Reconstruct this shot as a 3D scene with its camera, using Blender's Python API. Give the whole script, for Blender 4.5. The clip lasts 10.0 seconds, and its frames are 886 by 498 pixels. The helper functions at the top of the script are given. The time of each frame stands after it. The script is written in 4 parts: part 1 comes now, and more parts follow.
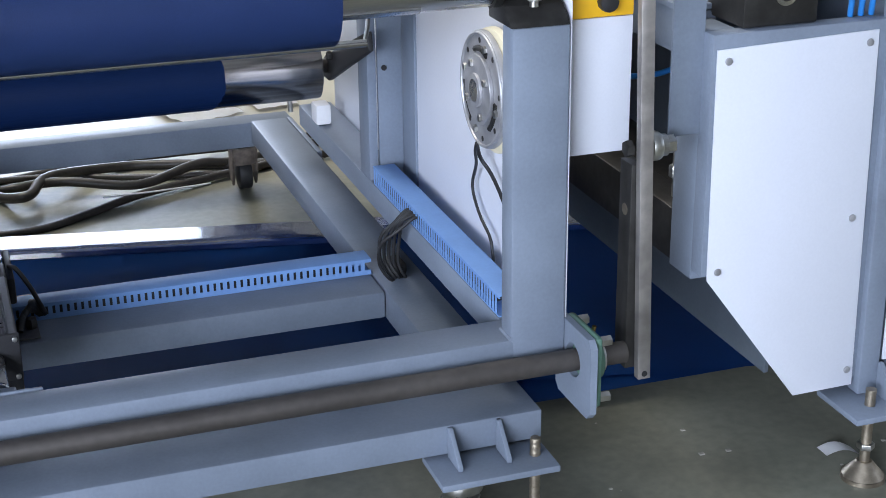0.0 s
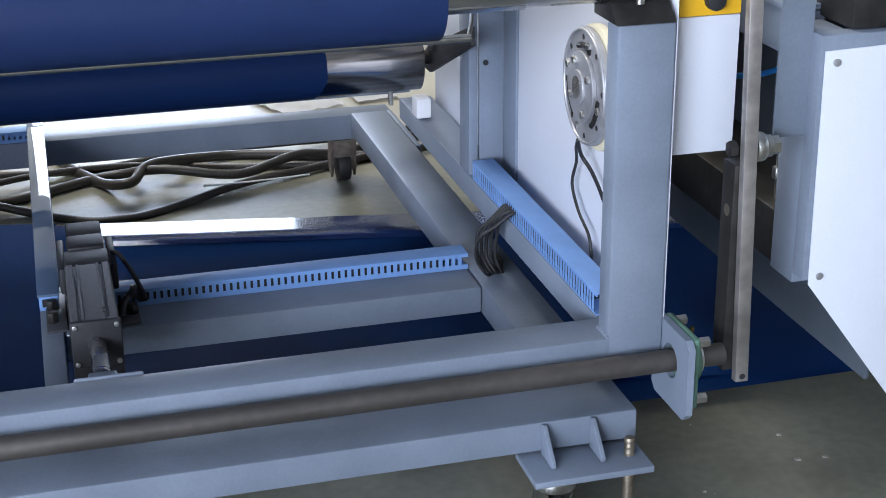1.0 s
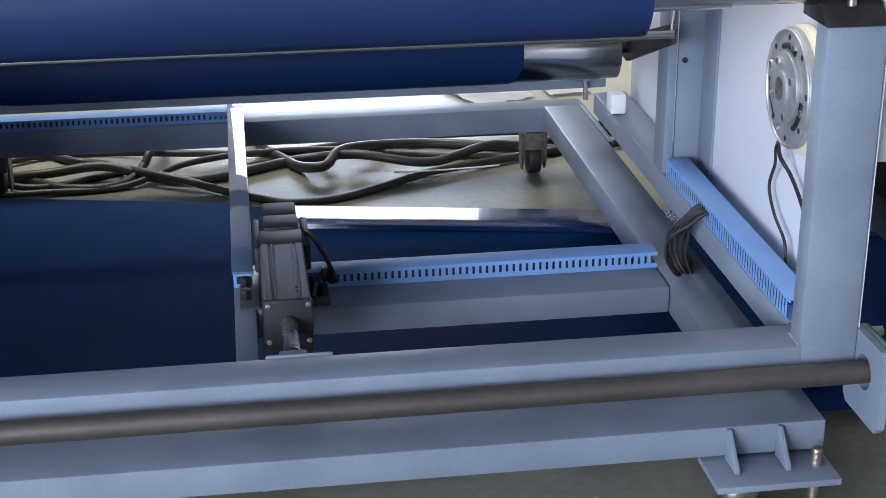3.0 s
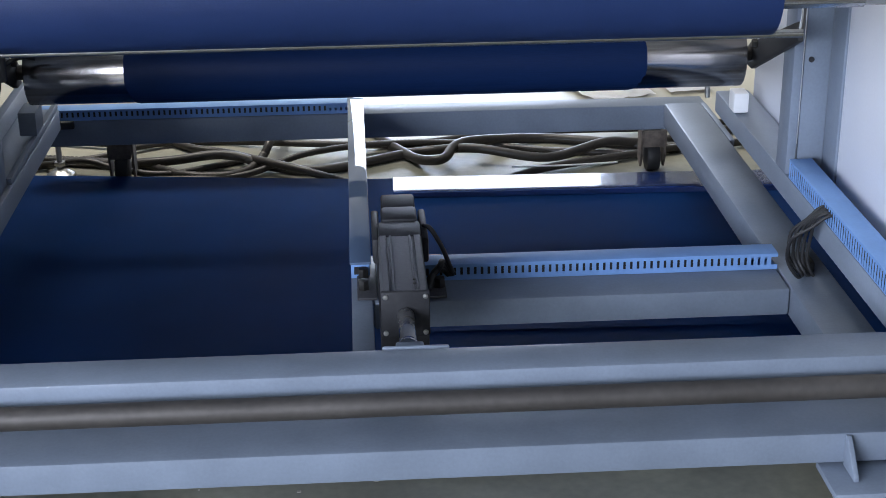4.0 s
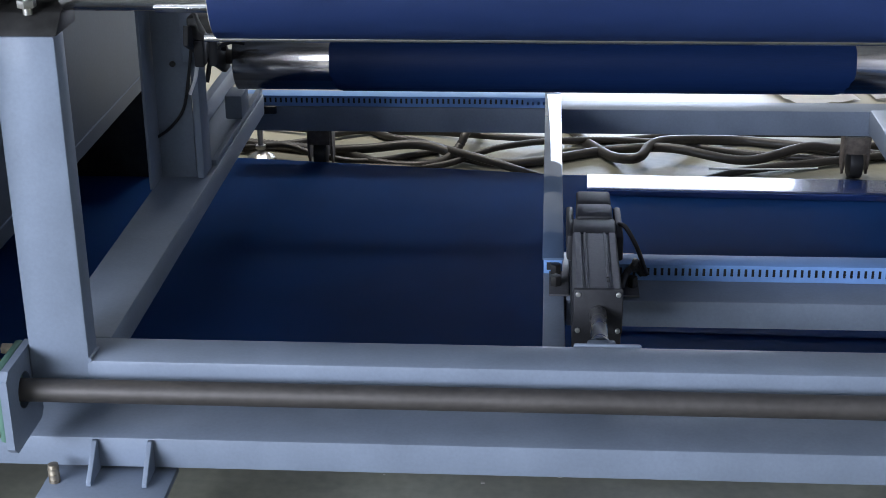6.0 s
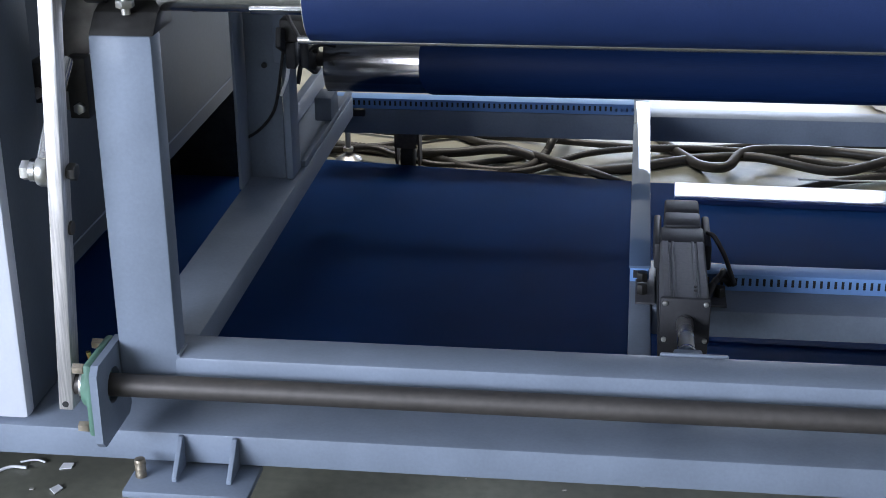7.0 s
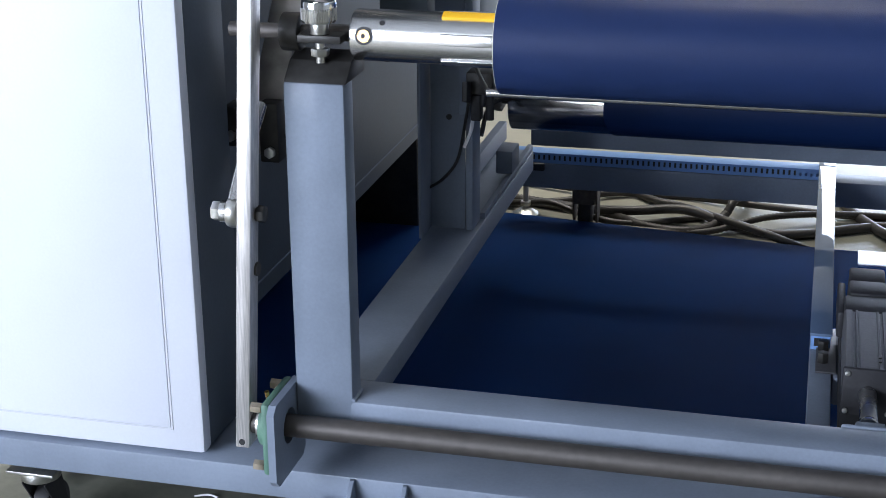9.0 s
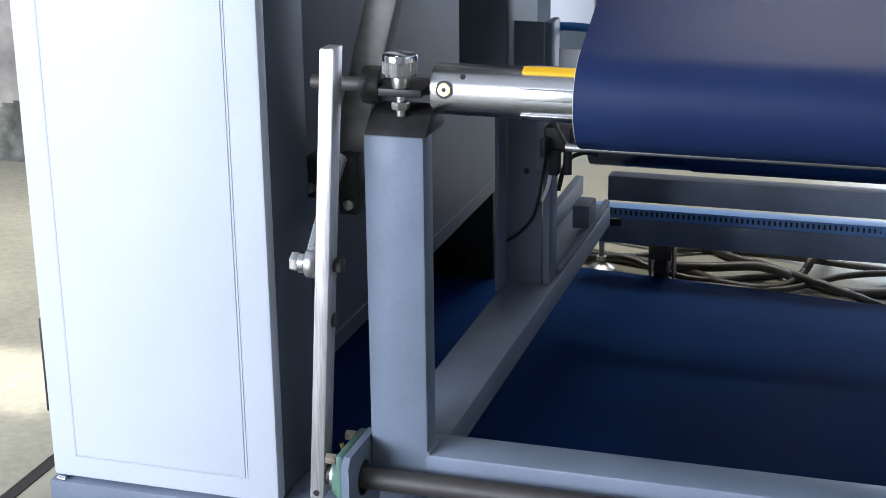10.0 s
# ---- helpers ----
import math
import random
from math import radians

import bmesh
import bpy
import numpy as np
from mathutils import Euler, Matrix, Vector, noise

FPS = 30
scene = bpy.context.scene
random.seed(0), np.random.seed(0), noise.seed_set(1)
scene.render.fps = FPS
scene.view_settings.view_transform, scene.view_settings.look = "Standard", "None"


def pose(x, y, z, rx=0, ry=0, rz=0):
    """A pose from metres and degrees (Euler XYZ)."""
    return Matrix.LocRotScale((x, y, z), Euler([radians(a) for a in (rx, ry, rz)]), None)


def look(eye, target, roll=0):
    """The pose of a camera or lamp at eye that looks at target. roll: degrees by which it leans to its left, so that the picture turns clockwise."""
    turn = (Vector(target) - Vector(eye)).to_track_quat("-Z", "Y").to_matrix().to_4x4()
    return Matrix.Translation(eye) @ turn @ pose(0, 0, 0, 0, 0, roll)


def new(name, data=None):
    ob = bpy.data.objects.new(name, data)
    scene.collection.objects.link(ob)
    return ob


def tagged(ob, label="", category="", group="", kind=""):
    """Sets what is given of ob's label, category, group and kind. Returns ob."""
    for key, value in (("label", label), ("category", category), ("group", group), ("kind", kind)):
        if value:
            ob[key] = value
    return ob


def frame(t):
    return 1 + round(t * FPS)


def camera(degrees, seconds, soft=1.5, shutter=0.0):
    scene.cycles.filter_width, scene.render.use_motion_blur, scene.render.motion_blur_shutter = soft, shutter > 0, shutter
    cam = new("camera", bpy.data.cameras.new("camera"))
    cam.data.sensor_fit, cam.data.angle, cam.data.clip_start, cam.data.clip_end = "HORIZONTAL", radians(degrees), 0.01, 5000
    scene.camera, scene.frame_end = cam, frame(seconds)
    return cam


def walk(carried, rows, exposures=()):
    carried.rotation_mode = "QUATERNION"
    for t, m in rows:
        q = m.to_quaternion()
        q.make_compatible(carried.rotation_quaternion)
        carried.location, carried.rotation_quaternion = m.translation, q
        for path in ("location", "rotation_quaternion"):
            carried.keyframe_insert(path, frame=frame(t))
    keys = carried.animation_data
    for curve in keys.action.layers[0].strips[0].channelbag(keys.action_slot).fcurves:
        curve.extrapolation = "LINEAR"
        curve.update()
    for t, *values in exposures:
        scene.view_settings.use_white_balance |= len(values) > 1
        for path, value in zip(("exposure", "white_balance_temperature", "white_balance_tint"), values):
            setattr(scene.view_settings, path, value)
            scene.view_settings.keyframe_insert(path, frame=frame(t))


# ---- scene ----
cam = camera(32.54, 10.0, soft=0.9)
# seconds, eye x y z, yaw, pitch, roll: a tripod pan across the roll stand
ROWS = [
    (0.0, -0.0297, -2.0888, 1.3973, -19.054, -21.543, 0.589),
    (0.5, -0.0347, -2.0872, 1.3973, -17.236, -21.585, 0.545),
    (1.0, -0.0399, -2.0857, 1.3973, -15.290, -21.688, 0.511),
    (1.5, -0.0442, -2.0846, 1.3973, -13.713, -21.799, 0.525),
    (2.0, -0.0490, -2.0835, 1.3973, -11.970, -21.870, 0.501),
    (3.5, -0.0665, -2.0807, 1.3973, -5.808, -21.950, 0.458),
    (4.0, -0.0729, -2.0802, 1.3973, -3.573, -22.076, 0.596),
    (4.5, -0.0788, -2.0799, 1.3973, -1.574, -22.193, 0.528),
    (5.0, -0.0846, -2.0798, 1.3973, 0.398, -22.230, 0.623),
    (5.5, -0.0896, -2.0799, 1.3973, 2.169, -22.214, 0.637),
    (7.0, -0.1040, -2.0811, 1.3973, 7.150, -21.976, 0.632),
    (7.5, -0.1090, -2.0818, 1.3973, 8.927, -21.519, 0.606),
    (8.0, -0.1145, -2.0828, 1.3973, 10.878, -21.026, 0.542),
    (8.5, -0.1184, -2.0836, 1.3973, 12.282, -20.608, 0.542),
    (9.0, -0.1231, -2.0847, 1.3973, 13.979, -19.877, 0.436),
    (9.5, -0.1267, -2.0856, 1.3973, 15.272, -18.808, 0.419),
    (10.0, -0.1310, -2.0869, 1.3973, 16.809, -17.836, 0.569),
]
walk(cam, [(t, pose(x, y, z, 90 + p, r, w)) for t, x, y, z, w, p, r in ROWS], [(0.0, 0.16), (2.5, 0.14), (5.0, 0.09), (7.0, 0.04), (8.5, -0.02), (10.0, -0.08)])

# ---- light ----
world = bpy.data.worlds.new("sky")
scene.world = world
world.use_nodes = True
wn = world.node_tree
sky = wn.nodes.new("ShaderNodeTexSky")
sky.sky_type, sky.sun_disc = "NISHITA", False
sky.sun_elevation, sky.sun_rotation = radians(48), radians(200)
wn.nodes["Background"].inputs["Strength"].default_value = 0.12
wn.links.new(sky.outputs["Color"], wn.nodes["Background"].inputs["Color"])


def window_light(name, at, target, w, h, watts, colour=(0.80, 0.88, 1.04)):
    data = bpy.data.lights.new(name, "AREA")
    data.shape, data.size, data.size_y, data.energy, data.color = "RECTANGLE", w, h, watts, colour
    ob = new(name, data)
    ob.matrix_world = look(at, target)
    return ob


window_light("front_window_light", (-5.4, -6.9, 2.5), (0.5, 0.0, 0.6), 5.6, 2.6, 1170, (0.79, 0.88, 1.07))
# weak fill from the right, added without a known window there
window_light("side_fill_light", (6.9, -2.0, 3.4), (0.5, 0.3, 0.6), 5.0, 2.2, 25)
window_light("gate_light", (0.665, 7.94, 1.215), (0.665, 0.0, 1.215), 1.86, 2.41, 125, (0.74, 0.86, 1.12))
# warm fill from above, added to brighten the floor behind the stand
window_light("rear_fill_light", (-1.3, 3.5, 5.9), (-1.3, 3.5, 0.0), 3.4, 2.5, 380, (1.0, 0.95, 0.86))
sun = new("sun", bpy.data.lights.new("sun", "SUN"))
sun.data.energy, sun.data.angle, sun.data.color = 5.0, radians(0.5), (1.0, 0.95, 0.86)
sun.matrix_world = look((-6.5, 4.2, 4.6), (-2.45, 1.35, 0.0))

# ---- materials ----


def material(name, colour, rough=0.5, metal=0.0, grain=0.0, scale=60.0, bump=0.0, stain=0.0, stain_scale=4.0,
             coat=0.0, random_tint=0.0, stretch=(1, 1, 1), coat_rough=0.1, spec=0.5):
    """Principled paint, metal or cloth with fine grain, broad stains and a fine relief."""
    m = bpy.data.materials.new(name)
    m.use_nodes = True
    nt = m.node_tree
    b = nt.nodes["Principled BSDF"]
    b.inputs["Roughness"].default_value, b.inputs["Metallic"].default_value = rough, metal
    b.inputs["Coat Weight"].default_value, b.inputs["Coat Roughness"].default_value = coat, coat_rough
    b.inputs["Specular IOR Level"].default_value = spec
    co = nt.nodes.new("ShaderNodeTexCoord")
    mp = nt.nodes.new("ShaderNodeMapping")
    mp.inputs["Scale"].default_value = stretch
    nt.links.new(co.outputs["Object"], mp.inputs["Vector"])
    fine = nt.nodes.new("ShaderNodeTexNoise")
    fine.inputs["Scale"].default_value, fine.inputs["Detail"].default_value = scale, 4
    broad = nt.nodes.new("ShaderNodeTexNoise")
    broad.inputs["Scale"].default_value, broad.inputs["Detail"].default_value = stain_scale, 5
    nt.links.new(mp.outputs["Vector"], fine.inputs["Vector"])
    nt.links.new(co.outputs["Object"] if tuple(stretch) == (1, 1, 1) else mp.outputs["Vector"], broad.inputs["Vector"])

    def shade(src, amount, low, high, colour_in):
        ramp = nt.nodes.new("ShaderNodeMapRange")
        ramp.inputs["From Min"].default_value, ramp.inputs["From Max"].default_value = low, high
        ramp.inputs["To Min"].default_value, ramp.inputs["To Max"].default_value = 1 - amount, 1 + amount * 0.5
        nt.links.new(src, ramp.inputs["Value"])
        mul = nt.nodes.new("ShaderNodeVectorMath")
        mul.operation = "SCALE"
        if isinstance(colour_in, tuple):
            mul.inputs[0].default_value = colour_in
        else:
            nt.links.new(colour_in, mul.inputs[0])
        nt.links.new(ramp.outputs["Result"], mul.inputs["Scale"])
        return mul.outputs["Vector"]

    c = shade(fine.outputs["Fac"], grain, 0.3, 0.7, tuple(colour))
    c = shade(broad.outputs["Fac"], stain, 0.35, 0.65, c)
    if random_tint:
        info = nt.nodes.new("ShaderNodeObjectInfo")
        c = shade(info.outputs["Random"], random_tint, 0.0, 1.0, c)
    nt.links.new(c, b.inputs["Base Color"])
    rr = nt.nodes.new("ShaderNodeMapRange")
    rr.inputs["To Min"].default_value, rr.inputs["To Max"].default_value = max(rough - 0.08, 0.03), min(rough + 0.1, 1)
    nt.links.new(broad.outputs["Fac"], rr.inputs["Value"])
    nt.links.new(rr.outputs["Result"], b.inputs["Roughness"])
    if bump:
        bp = nt.nodes.new("ShaderNodeBump")
        bp.inputs["Strength"].default_value, bp.inputs["Distance"].default_value = bump, 0.002
        nt.links.new(fine.outputs["Fac"], bp.inputs["Height"])
        nt.links.new(bp.outputs["Normal"], b.inputs["Normal"])
    return m


GREY = material("grey_paint", (0.20, 0.235, 0.295), 0.5, grain=0.05, scale=160, bump=0.06, stain=0.12, stain_scale=7, coat=0.08, coat_rough=0.09, spec=0.2)
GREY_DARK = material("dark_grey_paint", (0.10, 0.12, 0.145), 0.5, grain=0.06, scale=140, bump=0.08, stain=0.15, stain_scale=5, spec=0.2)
WHITE = material("white_paint", (0.66, 0.68, 0.75), 0.38, grain=0.02, scale=220, bump=0.05, stain=0.03, stain_scale=3)
WEB = material("blue_nonwoven", (0.026, 0.055, 0.180), 0.46, grain=0.22, scale=900, bump=0.12, stain=0.12, stain_scale=3, spec=0.4)
WEB_FLOOR = material("blue_laminate", (0.010, 0.060, 0.240), 0.66, grain=0.15, scale=700, bump=0.03, stain=0.2, stain_scale=2.0, spec=0.06)
STEEL = material("brushed_steel", (0.58, 0.57, 0.56), 0.26, 1.0, grain=0.08, scale=60, stain=0.03, stain_scale=1.0, stretch=(1, 8, 8))
ROLLER = material("worn_roller_steel", (0.50, 0.47, 0.45), 0.16, 1.0, grain=0.3, scale=14, stain=0.05, stretch=(0.04, 9, 9))
GROOVE = material("grooved_white", (0.56, 0.57, 0.62), 0.6, grain=0.02, stain=0.05)
WEB_BACK = material("blue_laminate_back", (0.0065, 0.020, 0.075), 0.45, grain=0.12, scale=700, bump=0.04, stain=0.12, stain_scale=3, spec=0.12, stretch=(0.05, 1, 1))
CHROME = material("chrome", (0.78, 0.78, 0.80), 0.09, 1.0, grain=0.02, stain=0.04)
ROD = material("dark_steel_rod", (0.10, 0.09, 0.084), 0.55, 0.6, grain=0.12, scale=60, stain=0.14, stain_scale=5, bump=0.03)
BARE = material("bare_steel_bar", (0.70, 0.67, 0.66), 0.42, 0.8, grain=0.12, scale=30, stain=0.22, stain_scale=14, stretch=(30, 30, 1))
BLACK = material("black_rubber", (0.018, 0.018, 0.02), 0.55, grain=0.15, scale=90, bump=0.1, stain=0.1)
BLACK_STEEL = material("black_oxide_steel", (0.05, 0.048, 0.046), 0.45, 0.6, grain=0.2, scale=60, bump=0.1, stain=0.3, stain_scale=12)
DUCT = material("light_blue_plastic", (0.19, 0.34, 0.64), 0.55, grain=0.03, scale=120, stain=0.10, stain_scale=8, spec=0.15)
MOTOR = material("motor_grey", (0.085, 0.085, 0.092), 0.45, 0.1, grain=0.15, scale=150, bump=0.12, stain=0.15, spec=0.25)
MOTOR_BLACK = material("motor_black", (0.028, 0.028, 0.031), 0.5, grain=0.12, scale=120, bump=0.1, spec=0.2)
ZINC = material("zinc_plate", (0.62, 0.61, 0.58), 0.32, 1.0, grain=0.12, scale=80, stain=0.2, stain_scale=20)
YELLOW_ZINC = material("worn_bolt", (0.42, 0.36, 0.28), 0.45, 0.9, grain=0.2, scale=80, stain=0.3, stain_scale=25)
GREEN = material("green_casting", (0.10, 0.20, 0.15), 0.5, grain=0.12, scale=90, bump=0.2, stain=0.2, stain_scale=15)
CREAM = material("cream_plastic", (0.72, 0.66, 0.48), 0.5, grain=0.03, stain=0.06)
YELLOW = material("yellow_paint", (0.85, 0.47, 0.02), 0.4, grain=0.04, stain=0.06)
BRASS = material("brass", (0.78, 0.52, 0.2), 0.25, 1.0, grain=0.05, stain=0.1)
PAPER = material("white_paper", (0.82, 0.82, 0.84), 0.7, grain=0.03, stain=0.05)
CONDUIT = material("dark_hose", (0.042, 0.037, 0.033), 0.42, grain=0.2, scale=100, bump=0.1, stain=0.25, stain_scale=10)
ALU = material("cast_aluminium", (0.62, 0.62, 0.63), 0.34, 1.0, grain=0.1, scale=90, bump=0.05, stain=0.12, stain_scale=12)
AIR = material("blue_air_hose", (0.03, 0.22, 0.62), 0.35, grain=0.02, stain=0.02)
DUCT_COVER = material("glossy_duct_cover", (0.115, 0.17, 0.27), 0.7, grain=0.02, scale=120, stain=0.06, coat=1.0, coat_rough=0.02, spec=0.05)
ROD_PALE = material("worn_flat_bar", (0.46, 0.43, 0.41), 0.45, 0.8, grain=0.15, scale=40, stain=0.25, stain_scale=10, bump=0.05)
CONCRETE = material("pale_concrete", (0.45, 0.43, 0.34), 0.75, grain=0.14, scale=45, bump=0.1, stain=0.22, stain_scale=1.6)
PLASTER = material("worn_plaster", (0.42, 0.38, 0.34), 0.9, grain=0.15, scale=25, bump=0.3, stain=0.35, stain_scale=5)
DAMP = material("damp_plaster", (0.21, 0.21, 0.175), 0.9, grain=0.4, scale=30, bump=0.5, stain=0.5, stain_scale=9)
WALL = material("factory_wall", (0.55, 0.56, 0.55), 0.85, grain=0.08, scale=30, bump=0.2, stain=0.25, stain_scale=1.3)
ROOF = material("factory_roof", (0.45, 0.47, 0.5), 0.8, grain=0.06, scale=20, stain=0.2, stain_scale=1)


def floor_material():
    """Worn painted concrete: green-grey with pale dusty wear and grit."""
    m = material("painted_concrete", (0.19, 0.19, 0.15), 0.40, grain=0.16, scale=45, bump=0.12, stain=0.36, stain_scale=2.6)
    nt = m.node_tree
    b = nt.nodes["Principled BSDF"]
    old = b.inputs["Base Color"].links[0].from_socket
    co = nt.nodes["Texture Coordinate"]
    sep = nt.nodes.new("ShaderNodeSeparateXYZ")
    nt.links.new(co.outputs["Object"], sep.inputs["Vector"])
    wear = nt.nodes.new("ShaderNodeTexNoise")
    wear.inputs["Scale"].default_value, wear.inputs["Detail"].default_value = 1.1, 6
    nt.links.new(co.outputs["Object"], wear.inputs["Vector"])
    add = nt.nodes.new("ShaderNodeMath")
    add.operation = "MULTIPLY_ADD"
    add.inputs[1].default_value, add.inputs[2].default_value = 1.6, -1.3
    nt.links.new(wear.outputs["Fac"], add.inputs[0])
    aisle = nt.nodes.new("ShaderNodeMapRange")
    aisle.inputs["From Min"].default_value, aisle.inputs["From Max"].default_value = 1.3, 2.4
    nt.links.new(sep.outputs["Y"], aisle.inputs["Value"])
    tot = nt.nodes.new("ShaderNodeMath")
    tot.operation, tot.use_clamp = "ADD", True
    nt.links.new(add.outputs[0], tot.inputs[0])
    west = nt.nodes.new("ShaderNodeMapRange")
    west.inputs["From Min"].default_value, west.inputs["From Max"].default_value = -1.45, -1.75
    nt.links.new(sep.outputs["X"], west.inputs["Value"])
    both = nt.nodes.new("ShaderNodeMath")
    both.operation = "MAXIMUM"
    nt.links.new(aisle.outputs["Result"], both.inputs[0])
    nt.links.new(west.outputs["Result"], both.inputs[1])
    nt.links.new(both.outputs[0], tot.inputs[1])
    mix = nt.nodes.new("ShaderNodeMix")
    mix.data_type = "RGBA"
    nt.links.new(tot.outputs[0], mix.inputs[0])
    nt.links.new(old, mix.inputs[6])
    mix.inputs[7].default_value = (0.56, 0.53, 0.43, 1)
    nt.links.new(mix.outputs[2], b.inputs["Base Color"])
    return m


FLOOR = floor_material()

# ---- shape helpers ----


def box(bm, x0, x1, y0, y1, z0, z1, bevel=0.0, segments=2):
    r = bmesh.ops.create_cube(bm, size=1.0)
    bmesh.ops.scale(bm, vec=(x1 - x0, y1 - y0, z1 - z0), verts=r["verts"])
    bmesh.ops.translate(bm, vec=((x0 + x1) / 2, (y0 + y1) / 2, (z0 + z1) / 2), verts=r["verts"])
    if bevel:
        edges = {e for v in r["verts"] for e in v.link_edges}
        bmesh.ops.bevel(bm, geom=list(edges), offset=bevel, segments=segments, profile=0.5, affect="EDGES", clamp_overlap=True)


def rod(bm, a, b, r, sides=24, r2=None, bevel=0.0):
    a, b = Vector(a), Vector(b)
    m = Matrix.Translation((a + b) / 2) @ (b - a).to_track_quat("Z", "Y").to_matrix().to_4x4()
    out = bmesh.ops.create_cone(bm, cap_ends=True, segments=sides, radius1=r, radius2=r if r2 is None else r2, depth=(b - a).length, matrix=m)
    if bevel:
        rim = {e for v in out["verts"] for e in v.link_edges if any(len(f.verts) > 4 for f in e.link_faces)}
        bmesh.ops.bevel(bm, geom=list(rim), offset=bevel, segments=2, profile=0.5, affect="EDGES")
    return out


def prism(bm, pts, axis, lo, hi, bevel=0.0):
    """A flat outline pts, given in the two other axes in order, pushed along axis from lo to hi."""
    def at(p, h):
        return {"x": (h, p[0], p[1]), "y": (p[0], h, p[1]), "z": (p[0], p[1], h)}[axis]
    low = [bm.verts.new(at(p, lo)) for p in pts]
    high = [bm.verts.new(at(p, hi)) for p in pts]
    n = len(pts)
    faces = [bm.faces.new(low), bm.faces.new(high[::-1])]
    faces += [bm.faces.new((low[i], high[i], high[(i + 1) % n], low[(i + 1) % n])) for i in range(n)]
    bmesh.ops.recalc_face_normals(bm, faces=faces)
    if bevel:
        edges = {e for f in faces for e in f.edges}
        bmesh.ops.bevel(bm, geom=list(edges), offset=bevel, segments=2, profile=0.5, affect="EDGES", clamp_overlap=True)


def tube(bm, pts, r, sides=10, ridge=0.0, pitch=0.012):
    """A round hose through pts, smoothed; ridge: corrugation depth."""
    P = [Vector(p) for p in pts]
    P = [P[0] * 2 - P[1]] + P + [P[-1] * 2 - P[-2]]
    path = []
    for i in range(1, len(P) - 2):
        n = max(4, int((P[i + 1] - P[i]).length / (pitch / 2 if ridge else 0.025)))
        for k in range(n):
            t = k / n
            path.append(0.5 * (2 * P[i] + (P[i + 1] - P[i - 1]) * t + (2 * P[i - 1] - 5 * P[i] + 4 * P[i + 1] - P[i + 2]) * t * t
                               + (3 * P[i] - P[i - 1] - 3 * P[i + 1] + P[i + 2]) * t ** 3))
    path.append(P[-2])
    rings, side = [], None
    for i, p in enumerate(path):
        d = (path[min(i + 1, len(path) - 1)] - path[max(i - 1, 0)]).normalized()
        if side is None:
            side = d.orthogonal().normalized()
        side = (side - d * side.dot(d)).normalized()
        up = d.cross(side)
        rr = r - (ridge if i % 2 else 0)
        rings.append([bm.verts.new(p + rr * (math.cos(a) * side + math.sin(a) * up)) for a in (2 * math.pi * k / sides for k in range(sides))])
    for a, b in zip(rings, rings[1:]):
        for k in range(sides):
            bm.faces.new((a[k], a[(k + 1) % sides], b[(k + 1) % sides], b[k]))
    bm.faces.new(rings[0][::-1])
    bm.faces.new(rings[-1])


def mesh_of(name, bm, mat, smooth=True):
    me = bpy.data.meshes.new(name)
    bm.normal_update()
    bm.to_mesh(me)
    bm.free()
    me.materials.append(mat)
    if smooth:
        me.shade_smooth()
        me.set_sharp_from_angle(angle=radians(38))
    return me


def part(name, bm, mat, parent=None, label="", at=None):
    ob = new(name, mesh_of(name, bm, mat))
    if parent is not None:
        ob.parent = parent
    if at is not None:
        ob.matrix_basis = at
    if label:
        ob["label"] = label
    return ob


def thing(name, label, category, group="", kind="", at=None):
    ob = new(name)
    ob.empty_display_size = 0.05
    if at is not None:
        ob.matrix_basis = at
    return tagged(ob, label, category, group, kind)


def boxed(name, dims, mat, parent=None, label="", bevel=0.004):
    bm = bmesh.new()
    box(bm, *dims, bevel=bevel)
    return part(name, bm, mat, parent, label)


def rodded(name, a, b, r, mat, parent=None, label="", sides=24, bevel=0.0):
    bm = bmesh.new()
    rod(bm, a, b, r, sides, bevel=bevel)
    return part(name, bm, mat, parent, label)


def hexbolt(name, at, axis, r, h, mat, parent, label=""):
    a = Vector(at)
    return rodded(name, a, a + Vector(axis) * h, r, mat, parent, label, sides=6, bevel=r * 0.12)


